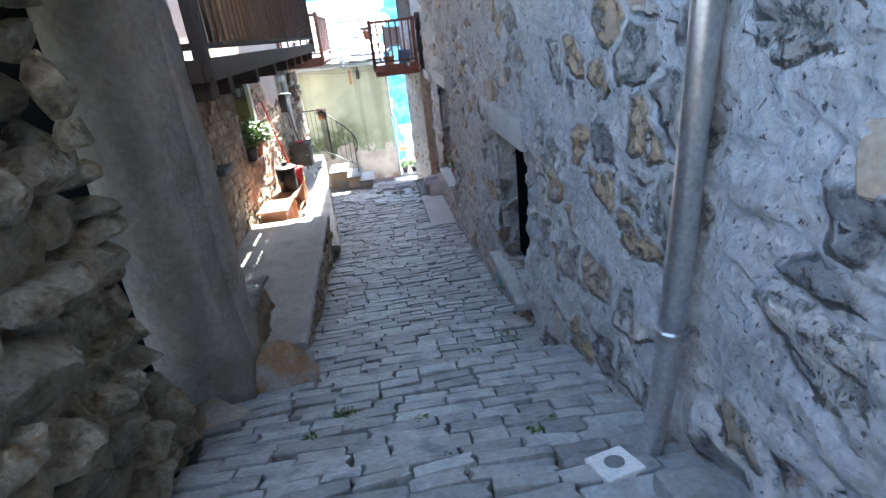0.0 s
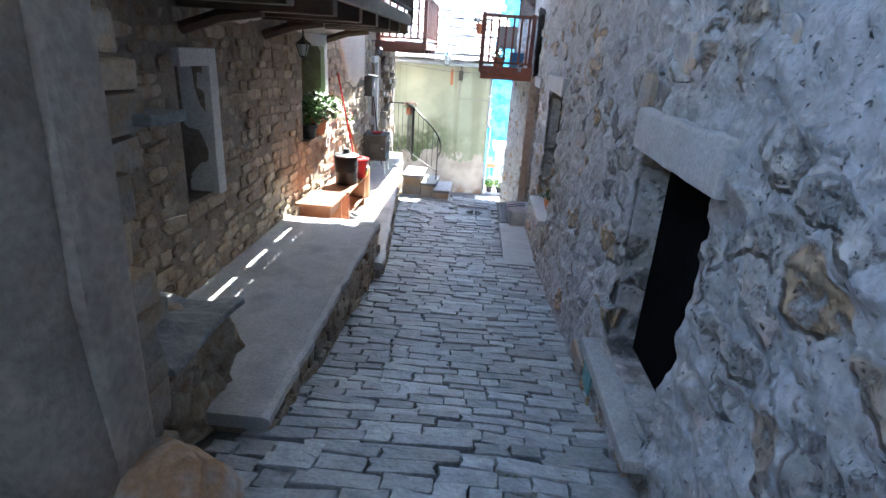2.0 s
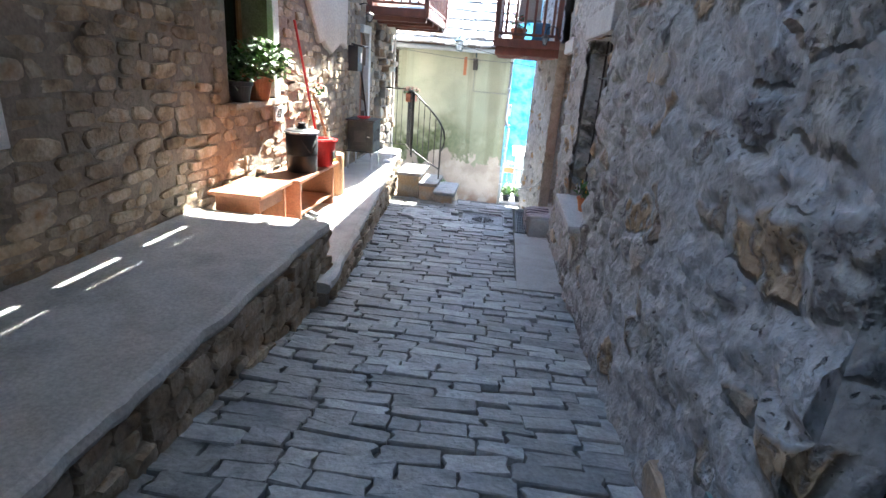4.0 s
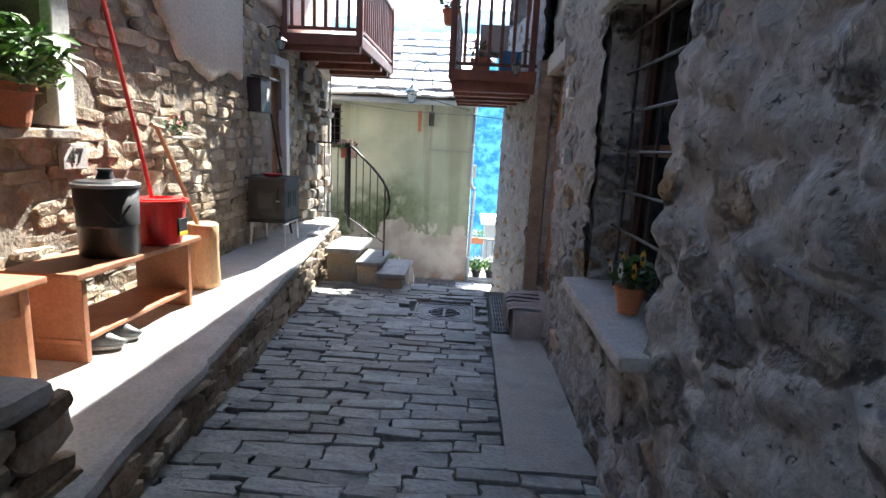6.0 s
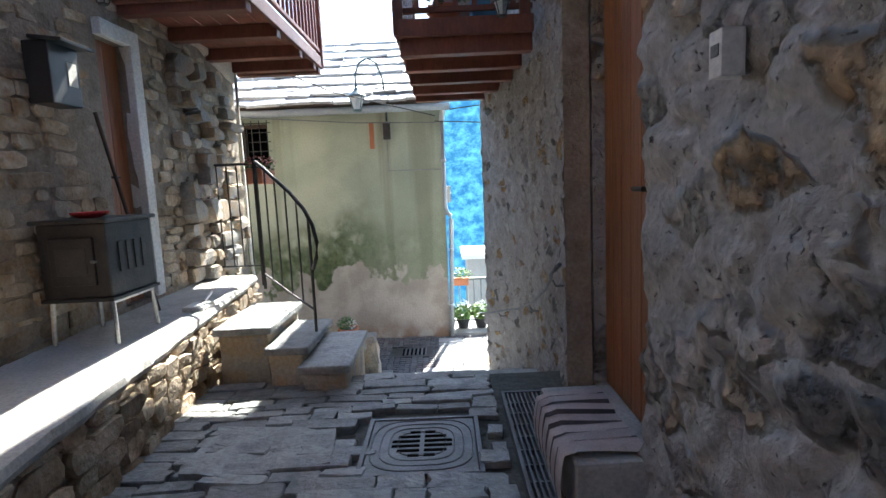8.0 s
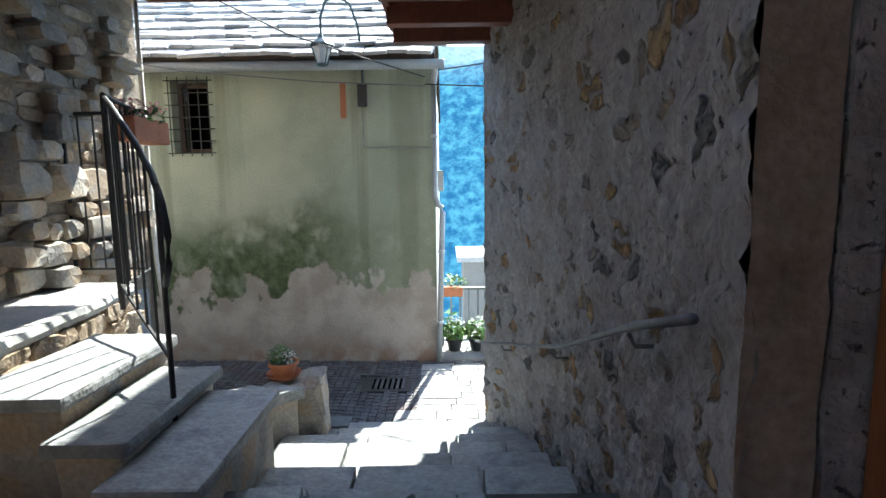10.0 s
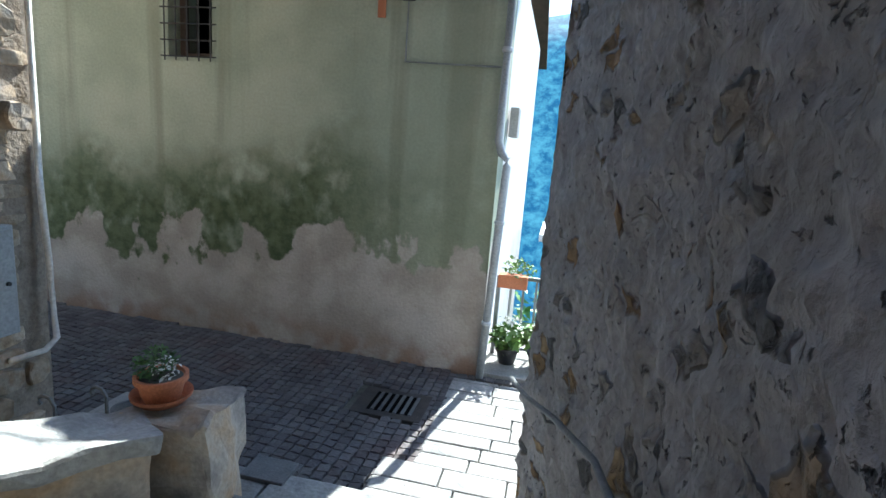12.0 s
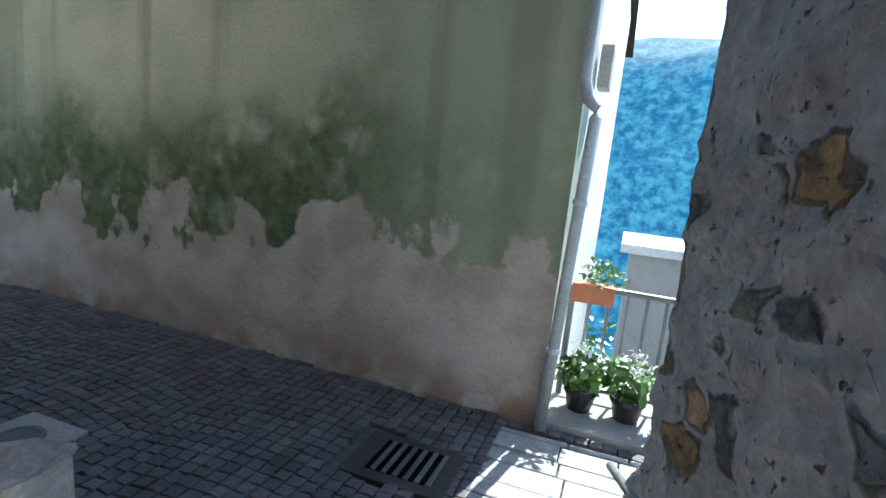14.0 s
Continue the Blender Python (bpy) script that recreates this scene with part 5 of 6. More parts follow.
# stone steps up to the walk, railing and parapet
for k, (x0, x1, y0, y1, z) in enumerate(((-1.50, -1.14, 7.45, 8.25, 0.40), (-1.11, -0.86, 7.36, 8.12, 0.27), (-0.84, -0.55, 7.22, 8.05, 0.17))):
    s = part("stone_step", roughen(box((x0, y0, -0.4), (x1, y1, z - 0.06), 0.02), 0.016, 5, 0.1, k * 5 + 1), M_STONE_GREY)
    tagged(s, "rough stone block of the side steps", "step", "side steps")
    s2 = part("slab", roughen(box((x0 - 0.02, y0 - 0.05, z - 0.06), (x1 + 0.05, y1, z), 0.018), 0.008, 5, 0.1, k * 7 + 2), M_SLAB, s)
r1 = railing("iron_railing", "dark iron railing along the edge of the raised walk", [(-1.47, 8.40, 0.53), (-1.70, 9.12, 0.53), (-2.21, 9.12, 0.53)], 1.12, 0.007, M_IRON, 0.10, 0.013)
r2 = thing("stair_railing", "dark iron stair railing ending in a curl", "railing", pose(-1.45, 8.38, 0.5, 0, 0, -48))
top = [(0, 0, 1.13), (0.15, 0, 1.07), (0.36, 0, 0.97), (0.62, 0, 0.85), (0.84, 0, 0.72), (0.96, 0, 0.60), (1.01, 0, 0.47), (0.99, 0, 0.36), (0.92, 0, 0.26)]
part("top_rail", tube(top, 0.015, 8), M_IRON, r2, smooth=True)
part("bottom_rail", tube([(0, 0, 0.14), (0.46, 0, 0.03), (0.90, 0, -0.06)], 0.009, 6), M_IRON, r2)
for x, zl, zt in ((0.18, 0.10, 1.05), (0.36, 0.055, 0.97), (0.54, 0.015, 0.89), (0.72, -0.02, 0.79)):
    part("bar", tube([(x, 0, zl), (x, 0, zt)], 0.007, 6), M_IRON, r2)
part("newel", tube([(0.90, 0, -0.36), (0.90, 0, 0.68)], 0.012, 8), M_IRON, r2)
part("post", tube([(0, 0, 0.0), (0, 0, 1.15)], 0.014, 8), M_IRON, r2)
fbx = thing("flower_box", "terracotta box of pink flowers hung on the railing", "flower box", pose(-1.66, 8.98, 1.44))
part("box", box((-0.02, -0.20, 0), (0.13, 0.20, 0.15), 0.012), M_TERRA, fbx)
vs, fs = leaf_cloud((0.05, 0, 0.18), 0.16, 90, 0.03, 60, 0.4)
pydata("foliage", vs, fs, M_LEAF, fbx)
vs, fs = leaf_cloud((0.05, 0, 0.22), 0.16, 90, 0.022, 61, 0.35)
pydata("blossom", vs, fs, M_PETALPINK, fbx)

par = thing("parapet", "low rubble parapet with a worn slab coping beside the steps", "wall", kind="structure")
line = [(-1.46, 8.55), (-0.86, 9.36)]
d = Vector((line[1][0] - line[0][0], line[1][1] - line[0][1], 0))
ang = math.degrees(math.atan2(d.y, d.x))
part("core", roughen(box((0, -0.13, -1.0), (d.length, 0.13, -0.09), 0.02), 0.03, 4, 0.09, 3), M_STONE_GREY, par, "", pose(line[0][0], line[0][1], -0.19, 0, 5, ang))
part("coping", roughen(box((-0.05, -0.19, -0.09), (d.length + 0.03, 0.19, 0.0), 0.02), 0.04, 4, 0.07, 4), M_SLAB, par, "", pose(line[0][0], line[0][1], -0.185, 0, 8, ang))
part("pillar", roughen(box((-0.21, -0.18, -1.1), (0.21, 0.18, 0.0), 0.03), 0.06, 6, 0.06, 6), M_STONE_GREY, par, "", pose(-0.86, 9.56, -0.345, 0, 0, 12))
pot_plant("parapet_pot", "terracotta bowl of herbs and small white flowers on the parapet", (-0.96, 9.54, -0.325), 0.11, 0.12, [("foliage", M_LEAF, (-0.03, 0, 0.17), 0.10, 300, 0.016), ("blossom", M_PETALWHITE, (0.04, -0.03, 0.17), 0.07, 90, 0.011)], 70, None, True)
# near left: rocks by the pier and a stacked jamb
for k, (x, y, z, sx, sy, sz, mt, lab) in enumerate(((-1.07, -1.76, 1.18, 0.40, 0.36, 0.42, M_RUSTROCK, "whitish rock with a rust-brown patch by the pier"), (-1.36, -2.35, 1.26, 0.40, 0.34, 0.2, M_STONE_GREY, "flat grey rock at the foot of the pier"), (-1.2, -2.62, 1.26, 0.22, 0.2, 0.18, M_STONE_GREY, "small rock at the foot of the stone wall"), (-0.92, -1.95, 1.06, 0.12, 0.12, 0.1, M_WHITE, "small white stone on the step"))):
    shape = rock_shape(710 + k)
    bm = bmesh.new()
    vv = [bm.verts.new((p[0] * sx * 1.15, p[1] * sy * 1.15, (p[2] - 0.5) * sz * 1.15)) for p in shape[0]]
    for f in shape[1]:
        bm.faces.new([vv[i] for i in f])
    tagged(part("rock", bm, mt, None, "", pose(x, y, z)), lab, "rock", "rocks by the pier")
jamb = thing("stone_jamb", "jagged stack of jutting stones on the pier's edge", "wall", kind="structure")
rnd = random.Random(3)
z = 1.0
while z < 4.2:
    h = rnd.uniform(0.09, 0.2)
    part("stone", roughen(box((-1.66 + rnd.uniform(-0.05, 0.02), -1.70 + rnd.uniform(-0.03, 0.03), z), (-1.30 + rnd.uniform(-0.05, 0.05), -1.34 + rnd.uniform(-0.06, 0.06), z + h - 0.008), 0.02), 0.02, 4, 0.12, z * 7), M_STONE_GREY, jamb)
    z += h
blk = thing("stone_bench", "rubble block with a broken slab top by the terrace", "stone bench", pose(-1.62, -0.84, 0.78))
part("core", roughen(box((-0.36, -0.36, -0.05), (0.24, 0.28, 0.54), 0.03), 0.09, 5, 0.06, 3), M_STONE, blk)
part("slab", roughen(box((-0.40, -0.40, 0.555), (0.30, 0.34, 0.60), 0.012), 0.05, 4, 0.06, 8), M_SLAB, blk)
ob = part("ledge_stone", roughen(box((-1.5, -1.42, 2.50), (-1.18, -1.16, 2.545), 0.01), 0.015, 4, 0.08, 8), M_SLAB)
tagged(ob, "thin slate sticking out of the stone jamb", "slate", kind="structure")

cp = thing("corner_pipe", "white plastic cable pipe running down the stone house corner", "pipe", pose(WL + 0.05, 10.06, -0.45))
part("pipe", tube([(0.0, 0, 3.6), (0.0, 0, 1.0), (0.03, 0, 0.5), (0.05, 0, 0.06), (0.03, -0.06, 0.0), (0.0, -0.25, 0.0)], 0.018, 8), M_WHITE, cp, smooth=True)
mbx = thing("meter_cabinet", "flat grey-blue meter cabinet let into the stone wall", "meter cabinet", pose(WL + 0.03, 9.72, -0.30))
part("case", box((-0.05, -0.16, 0), (0.03, 0.16, 0.62), 0.008), M_PIPE, mbx)
part("cabinet_door", box((0.031, -0.145, 0.02), (0.042, 0.145, 0.60), 0.004), M_PIPE, mbx)
part("lock", tube([(0.04, 0.10, 0.3), (0.055, 0.10, 0.3)], 0.012, 8), M_IRON, mbx)
scr = thing("iron_scrolls", "wrought iron scrollwork behind the parapet", "ironwork", pose(-1.75, 9.35, -0.98))
for k in range(3):
    sp = [(0.14 * k + (0.07 - 0.012 * j) * math.cos(0.7 * j), 0.16 * k, 0.52 + (0.07 - 0.012 * j) * math.sin(0.7 * j)) for j in range(6)]
    part("scroll", tube([(0.14 * k + 0.07, 0.16 * k, -0.1), (0.14 * k + 0.07, 0.16 * k, 0.45), *sp], 0.010, 6), M_RAILGREY, scr)

# ---- green house fittings ----
gw = thing("window_green_house", "barred window with a dark wooden frame in the green wall", "window", pose(-2.98, GY + 0.16, 1.56), kind="structure")
for x in (0.0, 0.40):
    part("window_frame", box((x, 0, 0), (x + 0.06, 0.05, 0.86), 0.005), M_DARKWOOD, gw)
for z in (0.0, 0.80):
    part("window_frame", box((0.06, 0.002, z), (0.40, 0.048, z + 0.06), 0.005), M_DARKWOOD, gw)
gg = thing("window_grille", "rusty iron grille over the small window", "grille", pose(-3.02, GY - 0.03, 1.54), kind="structure")
for k in range(7):
    part("bar", tube([(-0.02, 0, 0.02 + 0.143 * k), (0.56, 0, 0.02 + 0.143 * k)], 0.007, 6), M_IRON, gg)
for k in range(5):
    part("bar", tube([(0.03 + 0.12 * k, -0.01, -0.02), (0.03 + 0.12 * k, -0.01, 0.92)], 0.007, 6), M_IRON, gg)
gut = thing("gutter", "grey half-round gutter under the slate eaves", "gutter", pose(0, GY - 0.30, 2.51))
part("trough", tube([(-9, 0, 0.02), (0.33, 0, 0)], 0.055, 10), M_PIPE, gut, smooth=True)
part("outlet", tube([(0.22, 0, 0), (0.22, 0.08, -0.08), (0.20, 0.24, -0.16)], 0.04, 10), M_PIPE, gut, smooth=True)
gp = thing("rain_pipe", "grey rain pipe with a bend on the house corner", "drainpipe", pose(0.20, GY - 0.06, -1.1))
part("pipe", tube([(0, 0, 3.54), (0, 0, 2.10), (0.03, 0, 2.0), (0.08, 0, 1.96), (0.085, 0, 1.9), (0.02, 0, 0)], 0.035, 12), M_PIPE, gp, smooth=True)
for z in (0.5, 1.4, 2.8):
    part("clamp", lathe([(0.038, z), (0.045, z + 0.01), (0.045, z + 0.03), (0.038, z + 0.04)], 12), M_PIPE, gp, "", pose(0.02 + 0.034 * z * (z < 2), 0, 0) if z < 2 else None)
mb = part("meter_box", box((0.22, 12.55, 1.05), (0.30, 12.75, 1.32), 0.01), M_CONCRETE)
tagged(mb, "small beige meter box on the white side wall", "meter box")
cd = thing("wall_conduit", "thin grey cable conduit fixed to the green wall", "conduit", pose(0, GY - 0.02, 0))
part("cable", tube([(-0.66, 0, 2.5), (-0.66, 0, 1.6), (0.16, 0, 1.59)], 0.009, 6), M_RAILGREY, cd)
part("switch_box", box((-0.71, -0.07, 2.08), (-0.60, 0.0, 2.34), 0.01), M_IRON, cd)
rp = part("rust_stain", roughen(box((-0.93, GY - 0.012, 1.95), (-0.86, GY + 0.01, 2.36), 0), 0.003, 5, 0.06), M_TERRA)
tagged(rp, "strip of reddish bare brick in the render", "render patch", kind="structure")
lamp = lantern("street_lantern", "blue-green street lantern on an arched iron bracket", (-1.02, GY - 0.5, 2.46), 0.24, M_LANTERN, [(0, 0, 0.34), (0, 0, 0.52), (0.06, 0, 0.68), (0.18, 0.05, 0.76), (0.30, 0.15, 0.70), (0.36, 0.3, 0.50), (0.37, 0.46, 0.20), (0.37, 0.48, -0.1)])
for k, pts in enumerate((((-4.2, 11.8, 2.75), (-2.6, 11.7, 2.45), (-1.1, 11.75, 2.32), (0.1, 12.0, 2.3)), ((0.1, 12.0, 2.32), (1.2, 11.6, 2.2), (2.6, 11.2, 2.5)), ((0.2, 12.02, 2.48), (1.4, 11.5, 2.52), (2.8, 11.0, 2.9)), ((-2.0, 10.0, 2.9), (-1.2, 10.9, 2.62), (0.1, 11.98, 2.40)))):
    w = part("cable", tube(pts, 0.008, 6), M_RAILGREY if k == 0 else M_IRON)
    tagged(w, "sagging overhead electric cable", "cable", "overhead cables")
dg = thing("street_drain", "rectangular cast iron drain grating in the cobbles", "drain", pose(-0.36, 11.29, street_z(-0.38) + 0.004))
part("plate", box((-0.28, -0.22, -0.05), (0.28, 0.22, 0.0), 0.006), M_IRON, dg)
for k in range(6):
    x = -0.15 + 0.06 * k
    # black bar on the plate in place of a shaded gap
    part("slot", box((x - 0.013, -0.15, -0.002), (x + 0.013, 0.15, 0.003), 0.0), M_DARK, dg)
    part("rib", box((x + 0.018, -0.15, -0.002), (x + 0.042, 0.15, 0.008), 0.003), M_CAST, dg)
cv = part("inspection_cover", box((-0.13, -0.10, -0.02), (0.13, 0.10, 0.012), 0.006), M_CAST, None, "", pose(-0.68, 10.02, STEPS[5][1] + 0.01))
tagged(cv, "small iron inspection cover on the landing", "cover")
cv2 = thing("inspection_cover_round", "square concrete cover with a round lid in the cobbles", "cover", pose(-2.06, 10.50, street_z(-2.06) + 0.012))
part("slab", box((-0.2, -0.2, -0.03), (0.2, 0.2, 0.004), 0.006), M_CONCRETE, cv2)
part("lid", lathe([(0.11, 0.002), (0.11, 0.012), (0.09, 0.012), (0.085, 0.007), (0.05, 0.007), (0.045, 0.012), (0.0, 0.012)], 24), M_CAST, cv2)

# ---- terrace over the valley ----
tf = part("terrace_floor", box((0.2, 12.1, -1.4), (3.2, 13.4, -1.07), 0.01), M_CONCRETE)
tagged(tf, "pale concrete landing with a kerb beyond the street", "pavement", kind="structure")
railing("terrace_railing", "grey iron railing over the valley", [(0.26, 12.62, -1.07), (2.6, 12.62, -1.07)], 0.80, 0.012, M_RAILGREY, 0.12, 0.022)
for k, x in enumerate((0.42, 0.72, 1.05, 1.4)):
    pot_plant("hydrangea_pot", "pot of white hydrangeas with pale green leaves by the railing", (x, 12.42, -1.068), 0.11, 0.16, [("foliage", M_LEAF_PALE, (0, 0, 0.26), 0.17, 150, 0.055), ("blossom", M_PETALWHITE, (0, 0.0, 0.38), 0.13, 120, 0.022)], 90 + 3 * k, M_BLACK)
fb = thing("flower_box", "terracotta box of greenery hung on the railing end", "flower box", pose(0.40, 12.56, -0.36))
part("box", box((-0.14, -0.07, 0), (0.14, 0.06, 0.13), 0.01), M_TERRA, fb)
vs, fs = leaf_cloud((0.05, 0, 0.2), 0.16, 110, 0.035, 63, 0.7)
pydata("foliage", vs, fs, M_LEAF_PALE, fb)
vs, fs = leaf_cloud((0.02, 0, 0.24), 0.12, 30, 0.018, 64, 0.5)
pydata("blossom", vs, fs, M_PETALWHITE, fb)
sh = thing("garden_shed", "small grey garden shed with a flat white roof slab", "shed", pose(1.15, 15.6, -2.6))
part("wall", slab_wall("x", 0, 1.4, -0.5, 1.1, 0, 2.25, [(0.1, 0.55, 1.2, 2.0)]), M_CONCRETE, sh)
part("roof", box((-0.62, -0.15, 2.25), (1.25, 1.5, 2.36), 0.01), M_WHITE, sh)
part("shutter", box((0.1, 0.05, 1.2), (0.55, 0.08, 2.0), 0.004), M_RAILGREY, sh)
rnd = random.Random(9)
for k in range(12):
    x, y = rnd.uniform(4, 40), rnd.uniform(175, 215)
    h = thing("village_house", "tiny pale village house on the far valley side", "house", pose(x + 20 * (k % 3), y, -30 - rnd.uniform(0, 22)), "far village")
    part("wall", box((-4, -4, -60), (4, 4, 5), 0.1), M_PLASTER, h)
    part("roof", lathe([(6.2, 5.0), (0.3, 8.0)], 4), M_SLATE, h, "", pose(0, 0, 0, 0, 0, 45))


def tree(x, y, z, s, seed):
    t = thing("tree", "leafy green tree below the terrace", "tree", pose(x, y, z), "trees below the terrace")
    part("trunk", tube([(0, 0, 0), (0.05 * s, 0, 0.5 * s), (0, 0.04 * s, 1.1 * s)], [0.09 * s, 0.07 * s, 0.04 * s], 8), M_DARKWOOD, t)
    for k in range(4):
        a = k * 1.7
        part("limb", tube([(0, 0, 0.6 * s), (0.3 * s * math.cos(a), 0.3 * s * math.sin(a), (0.9 + 0.1 * k) * s)], [0.04 * s, 0.015 * s], 6), M_DARKWOOD, t)
    vs, fs = [], []
    rr = random.Random(seed)
    for k in range(9):
        v, f = leaf_cloud((rr.uniform(-0.5, 0.5) * s, rr.uniform(-0.5, 0.5) * s, rr.uniform(0.8, 1.7) * s), rr.uniform(0.25, 0.42) * s, 160, 0.05 * s, seed * 20 + k)
        m = len(vs)
        vs += v
        fs += [tuple(i + m for i in g) for g in f]
    pydata("crown", vs, fs, M_LEAF_PALE, t)


for k, (x, y, z, s) in enumerate(((3.4, 30, -19.0, 7), (6.0, 34, -22, 8), (9.0, 38, -25, 8))):
    tree(x, y, z, s, 300 + k)

# moss and weeds in the paving joints
rnd = random.Random(19)
for k in range(26):
    x, y = rnd.uniform(-0.9, 0.8), rnd.uniform(-4.6, -0.9)
    if k < 8:
        x, y = 0.28 + 0.045 * k, -1.13
    vs, fs = leaf_cloud((0, 0, 0.012), 0.05, 46, 0.014, 400 + k, 0.4)
    w = pydata("weed_tuft", vs, fs, M_MOSS)
    w.matrix_basis = pose(x, y, ground_z(y) - 0.004)
    tagged(w, "small tuft of moss and weeds in a paving joint", "weeds", "weeds in the paving")


# ---- paving, wall stones and cobbles: last, the many pieces ----
def pave_lane():
    rnd = random.Random(11)
    out = []
    y = -6.5
    while y < 7.42:
        d = rnd.uniform(0.088, 0.145)
        if y < -2.06 < y + d:
            d = -2.06 - y + 0.001
        yc = y + d / 2
        slope = math.degrees(math.atan2(ground_z(min(y + d, 7.5)) - ground_z(y), d)) if abs(yc + 2.08) > 0.06 and abs(yc + 1.12) > 0.06 else -8
        x0 = -1.15 - (0.115 * (y - 2.45) if y > 2.45 else 0)
        x1 = 0.92 if y < 3.6 else 0.46
        x = x0 - rnd.uniform(0, 0.2)
        while x < x1 - 0.06:
            w = min(rnd.choice((rnd.uniform(0.14, 0.28), rnd.uniform(0.24, 0.5))), x1 - x)
            cx = x + w / 2
            skip = -0.33 < cx < 0.36 and 6.02 < yc < 6.72
            if not skip and w > 0.07:
                bow = 0.06 * math.cos((cx + 0.1) * 1.5) + 0.035 * noise.noise(Vector((cx * 1.6, yc * 1.3, 0)))
                out.append((pose(cx, yc + bow, ground_z(yc) - 0.045 + rnd.uniform(-0.012, 0.008), slope + rnd.uniform(-4, 4), rnd.uniform(-2, 2), rnd.uniform(-5, 5) + 6 * noise.noise(Vector((cx * 1.2, yc * 0.9, 4)))), (w - 0.004, d - rnd.uniform(0.0, 0.007), 0.048)))
            x += w
        y += d
    lay(out, FLAG, M_SLAB, lane, "paving_stone", lambda p: 0.4 < p.y < 6.2, 300)


pave_lane()

# wide treads down to the street
flight = thing("steps", "worn stone steps leading down to the street", "steps", kind="structure")
rnd = random.Random(13)
for k, (y, z) in enumerate(STEPS):
    x = -0.55 - 0.11 * k
    while x < 0.86:
        w = min(rnd.uniform(0.35, 0.7), 0.9 - x)
        if w > 0.1:
            b = roughen(box((x + 0.006, y + 0.004, -1.5), (x + w - 0.006, y + 0.43, z + rnd.uniform(-0.006, 0.006)), 0.018), 0.006, 6, 0.3, k * 3 + x)
            part("tread_stone", b, M_SLAB, flight)
        x += w

# landing slabs are coloured paler where the sun patch falls
landing = thing("landing", "stone slabs between the steps and the terrace railing, lightened to imitate sun", "paving", kind="structure")
rnd = random.Random(23)
y = 10.06
while y < 11.9:
    d = rnd.uniform(0.13, 0.2)
    x = 0.0 if y > 10.45 else -0.2
    while x < 2.0:
        w = rnd.uniform(0.3, 0.6)
        part("slab", roughen(box((x + 0.004, y + 0.004, -1.25), (x + w - 0.004, min(y + d, 11.95) - 0.004, street_z(x) + 0.006 + rnd.uniform(-0.004, 0.004)), 0.012), 0.004, 6, 0.3, x * 3 + y), M_SUNSLAB, landing)
        x += w
    y += d

base = frame_of((0.9, 6.3, -0.3), (0, -1, 0), (0, 0, 1))
lay([(m, s) for m, s in rubble_face(base, 13.0, 4.6, 0.17, 0.26, 0.045, 4, [(6.3 - b, 6.3 - a, c + 0.3 - 0.1, d + 0.3 + 0.25) for a, b, c, d in HOLES_R], 0.03, 0.07)], RUBBLE, M_STONE_GREY, wall_r, "stone", lambda p: True, 300)
base = frame_of((WL, -1.2, 0.3), (0, 1, 0), (0, 0, 1))
holes = [(a + 1.2 - 0.06, b + 1.2 + 0.12, c - 0.3, d - 0.3 + 0.12) for a, b, c, d in HOLES_L]
lay(rubble_face(base, 11.25, 3.0, 0.10, 0.23, 0.05, 8, holes, 0.034, 1.0, lambda s: plaster_line(s - 1.2) - 0.36), RUBBLE, M_STONE, wall_l, "stone", lambda p: 3.0 < p.y < 8.2 and p.z < 2.2, 300)
ROCKS = [rock_shape(500 + i) for i in range(12)]
base = frame_of((-1.34, -7.0, 1.05), (0, 1, 0), (-0.085, 0, 1))
lay(rubble_face(base, 4.32, 2.75, 0.17, 0.22, 0.26, 9, (), 0.13, 1.0, None, 1.3), ROCKS, M_STONE_ROUGH, nearw, "stone", lambda p: p.y > -5.6, 300)
base = frame_of((-1.36, -2.71, 1.0), (-1, 0, 0), (0, 0, 1))
lay(rubble_face(base, 0.7, 2.8, 0.17, 0.24, 0.16, 10, (), 0.06), ROCKS, M_STONE_ROUGH, nearw, "stone", lambda p: True, 60)
base = frame_of((WL, 8.95, -1.1), (0, 1, 0), (0, 0, 1))
lay(rubble_face(base, 1.1, 1.7, 0.12, 0.2, 0.06, 15, (), 0.02), RUBBLE, M_STONE, wall_l, "stone", lambda p: False)
base = frame_of((WL, 8.6, 0.55), (0, 1, 0), (0, 0, 1))
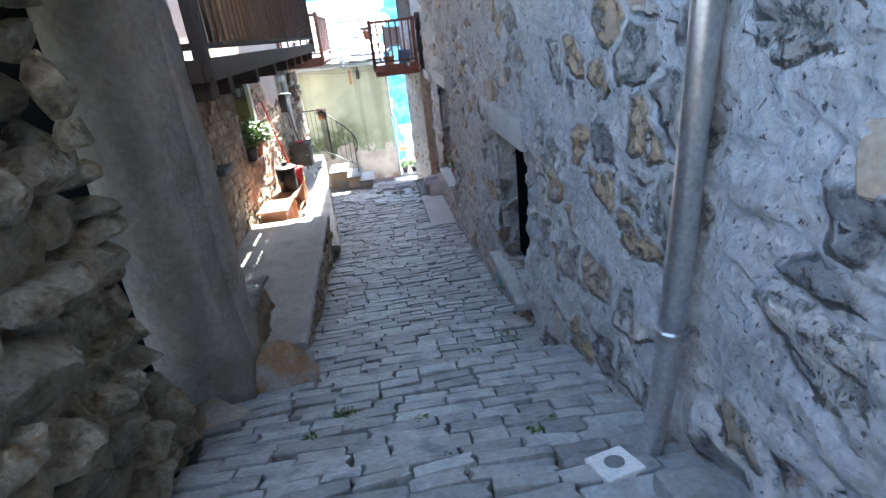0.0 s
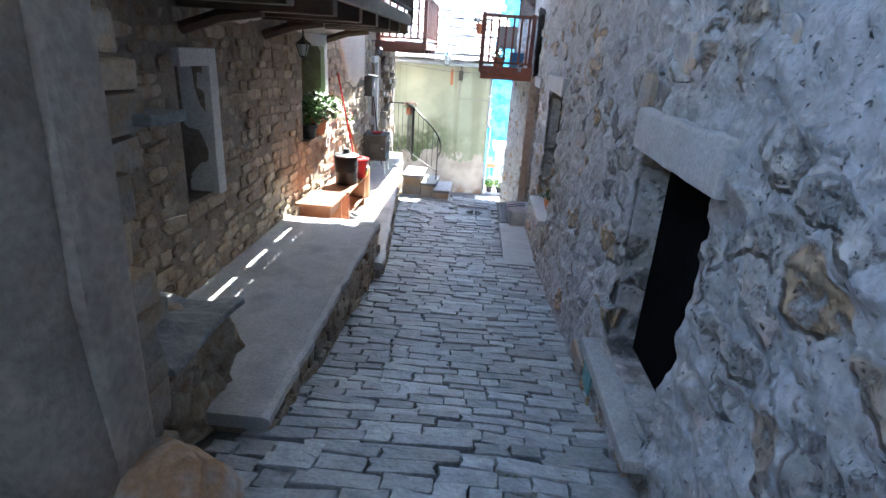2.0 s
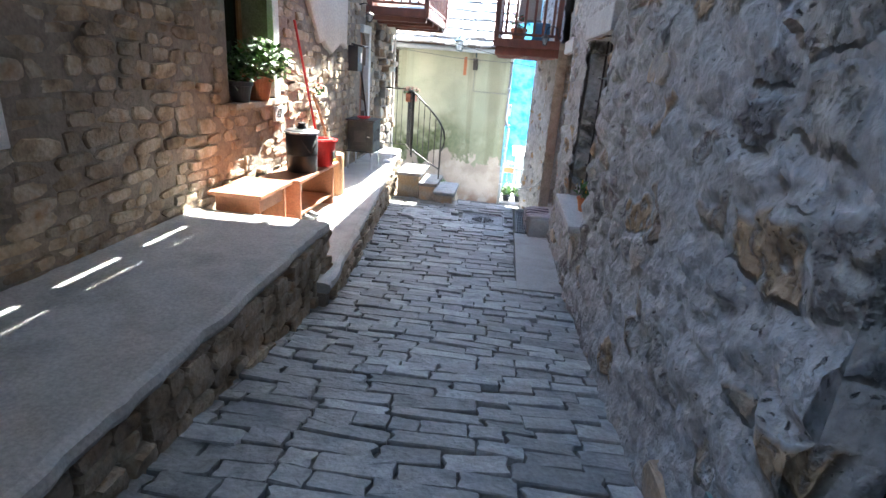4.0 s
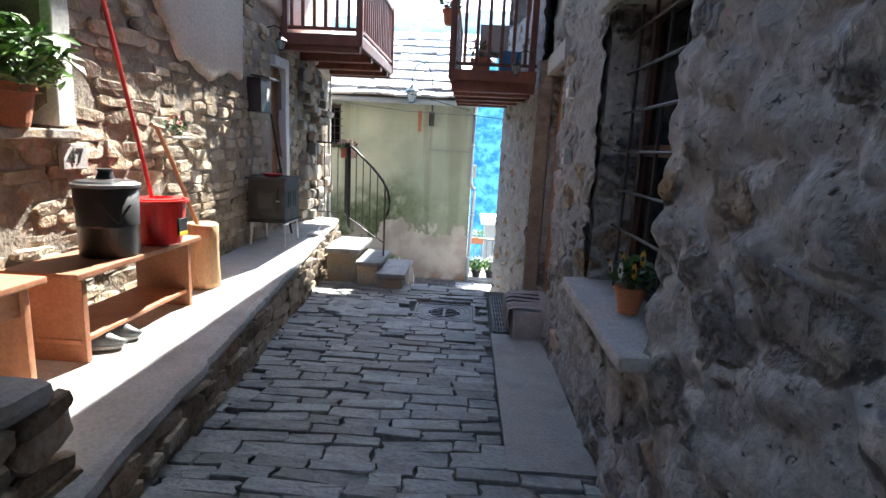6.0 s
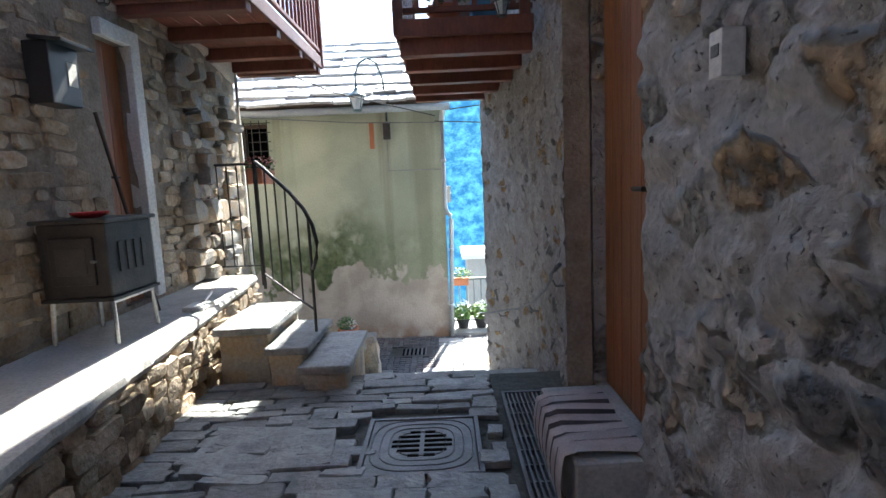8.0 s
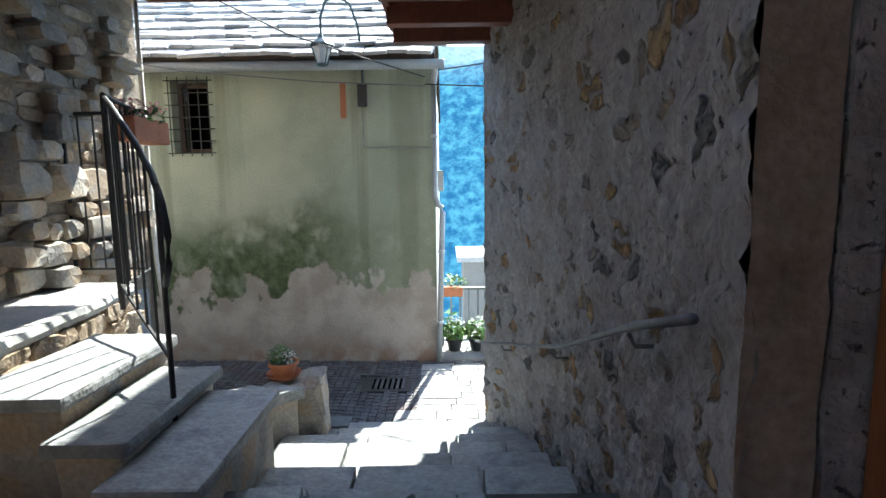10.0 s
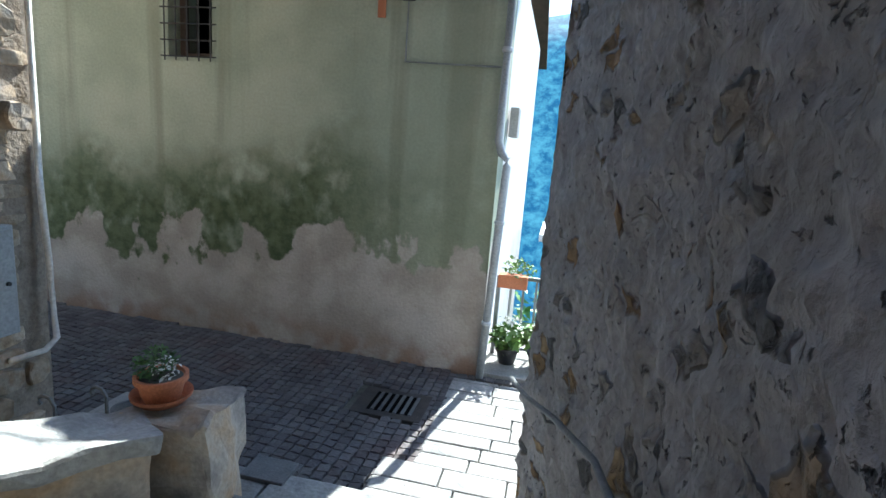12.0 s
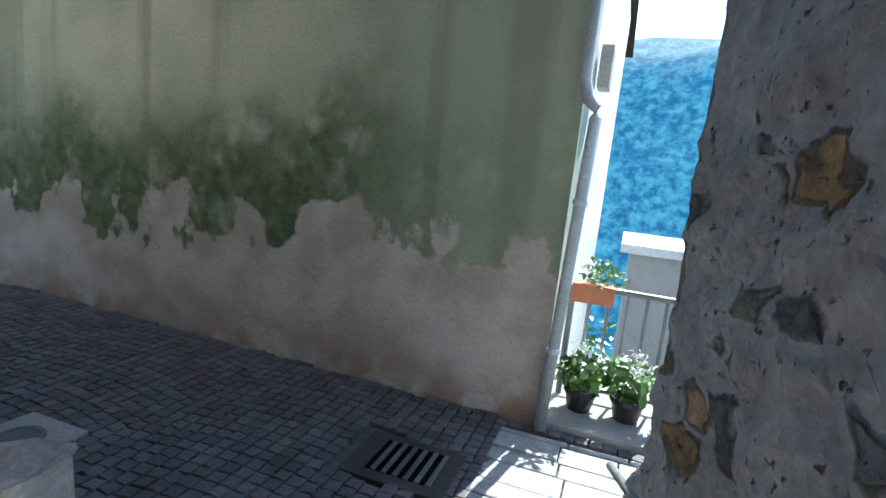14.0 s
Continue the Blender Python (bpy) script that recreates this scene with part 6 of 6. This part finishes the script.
lay(rubble_face(base, 1.42, 2.1, 0.17, 0.24, 0.13, 16, (), 0.0, 0.55), RUBBLE, M_STONE_GREY, wall_l, "stone", lambda p: True, 60)


def front_stones(owner, edge, top, y0, y1, seed):
    out = []
    rnd = random.Random(seed)
    y = y0
    while y < y1:
        w = rnd.uniform(0.12, 0.3)
        low = ground_z(min(y, 7.4)) - 0.05 - 0.9 * (y > 7.9)
        z = low
        while z < top(y) - 0.10:
            h = min(rnd.uniform(0.07, 0.14), top(y) - 0.08 - z)
            if h > 0.025:
                m = frame_of((edge(y + w / 2) - 0.06, y + w / 2 + rnd.uniform(-0.03, 0.03), z + h / 2), (0, 1, 0), (0, 0, 1))
                out.append((m @ pose(0, 0, 0, rnd.uniform(-8, 8), rnd.uniform(-8, 8), rnd.uniform(-6, 6)), (w * rnd.uniform(0.9, 1.1), h, rnd.uniform(0.04, 0.075))))
            z += max(h, 0.03)
        y += w
    lay(out, RUBBLE, M_STONE, owner, "stone", lambda p: True, 200)


front_stones(ter_a, edge_a, lambda y: 0.86, -0.9, 2.7, 31)
front_stones(ter_b, edge_b, lambda y: 0.45 + 0.012 * (y - 2.5), 2.6, 9.0, 32)


def cobbles():
    rnd = random.Random(17)
    out = []
    y = 10.06
    while y < 12.1:
        x = -4.6
        while x < 2.4:
            bow = 0.10 * abs(math.sin((x + 0.3) * 2.2))
            if not (-0.70 < x < -0.10 and 11.06 < y + bow < 11.54) and not (x > 0.02 and y < 11.9) and y + bow < 12.08:
                out.append((pose(x, y + bow, street_z(x) - 0.035, rnd.uniform(-4, 4), rnd.uniform(-4, 4), rnd.uniform(-9, 9)), (0.076, 0.076, 0.04)))
            x += 0.082
        y += 0.082
    lay(out, FLAG, M_COBBLE, street, "cobble", lambda p: -1.9 < p.x < 0.8 and 10.9 < p.y, 300)


M_COBBLE = material("porphyry_cobble", [(0.055, 0.052, 0.055), (0.10, 0.095, 0.098), (0.085, 0.062, 0.06)], 3, 0.7, 0.4, 60, vary=0.3)
cobbles()
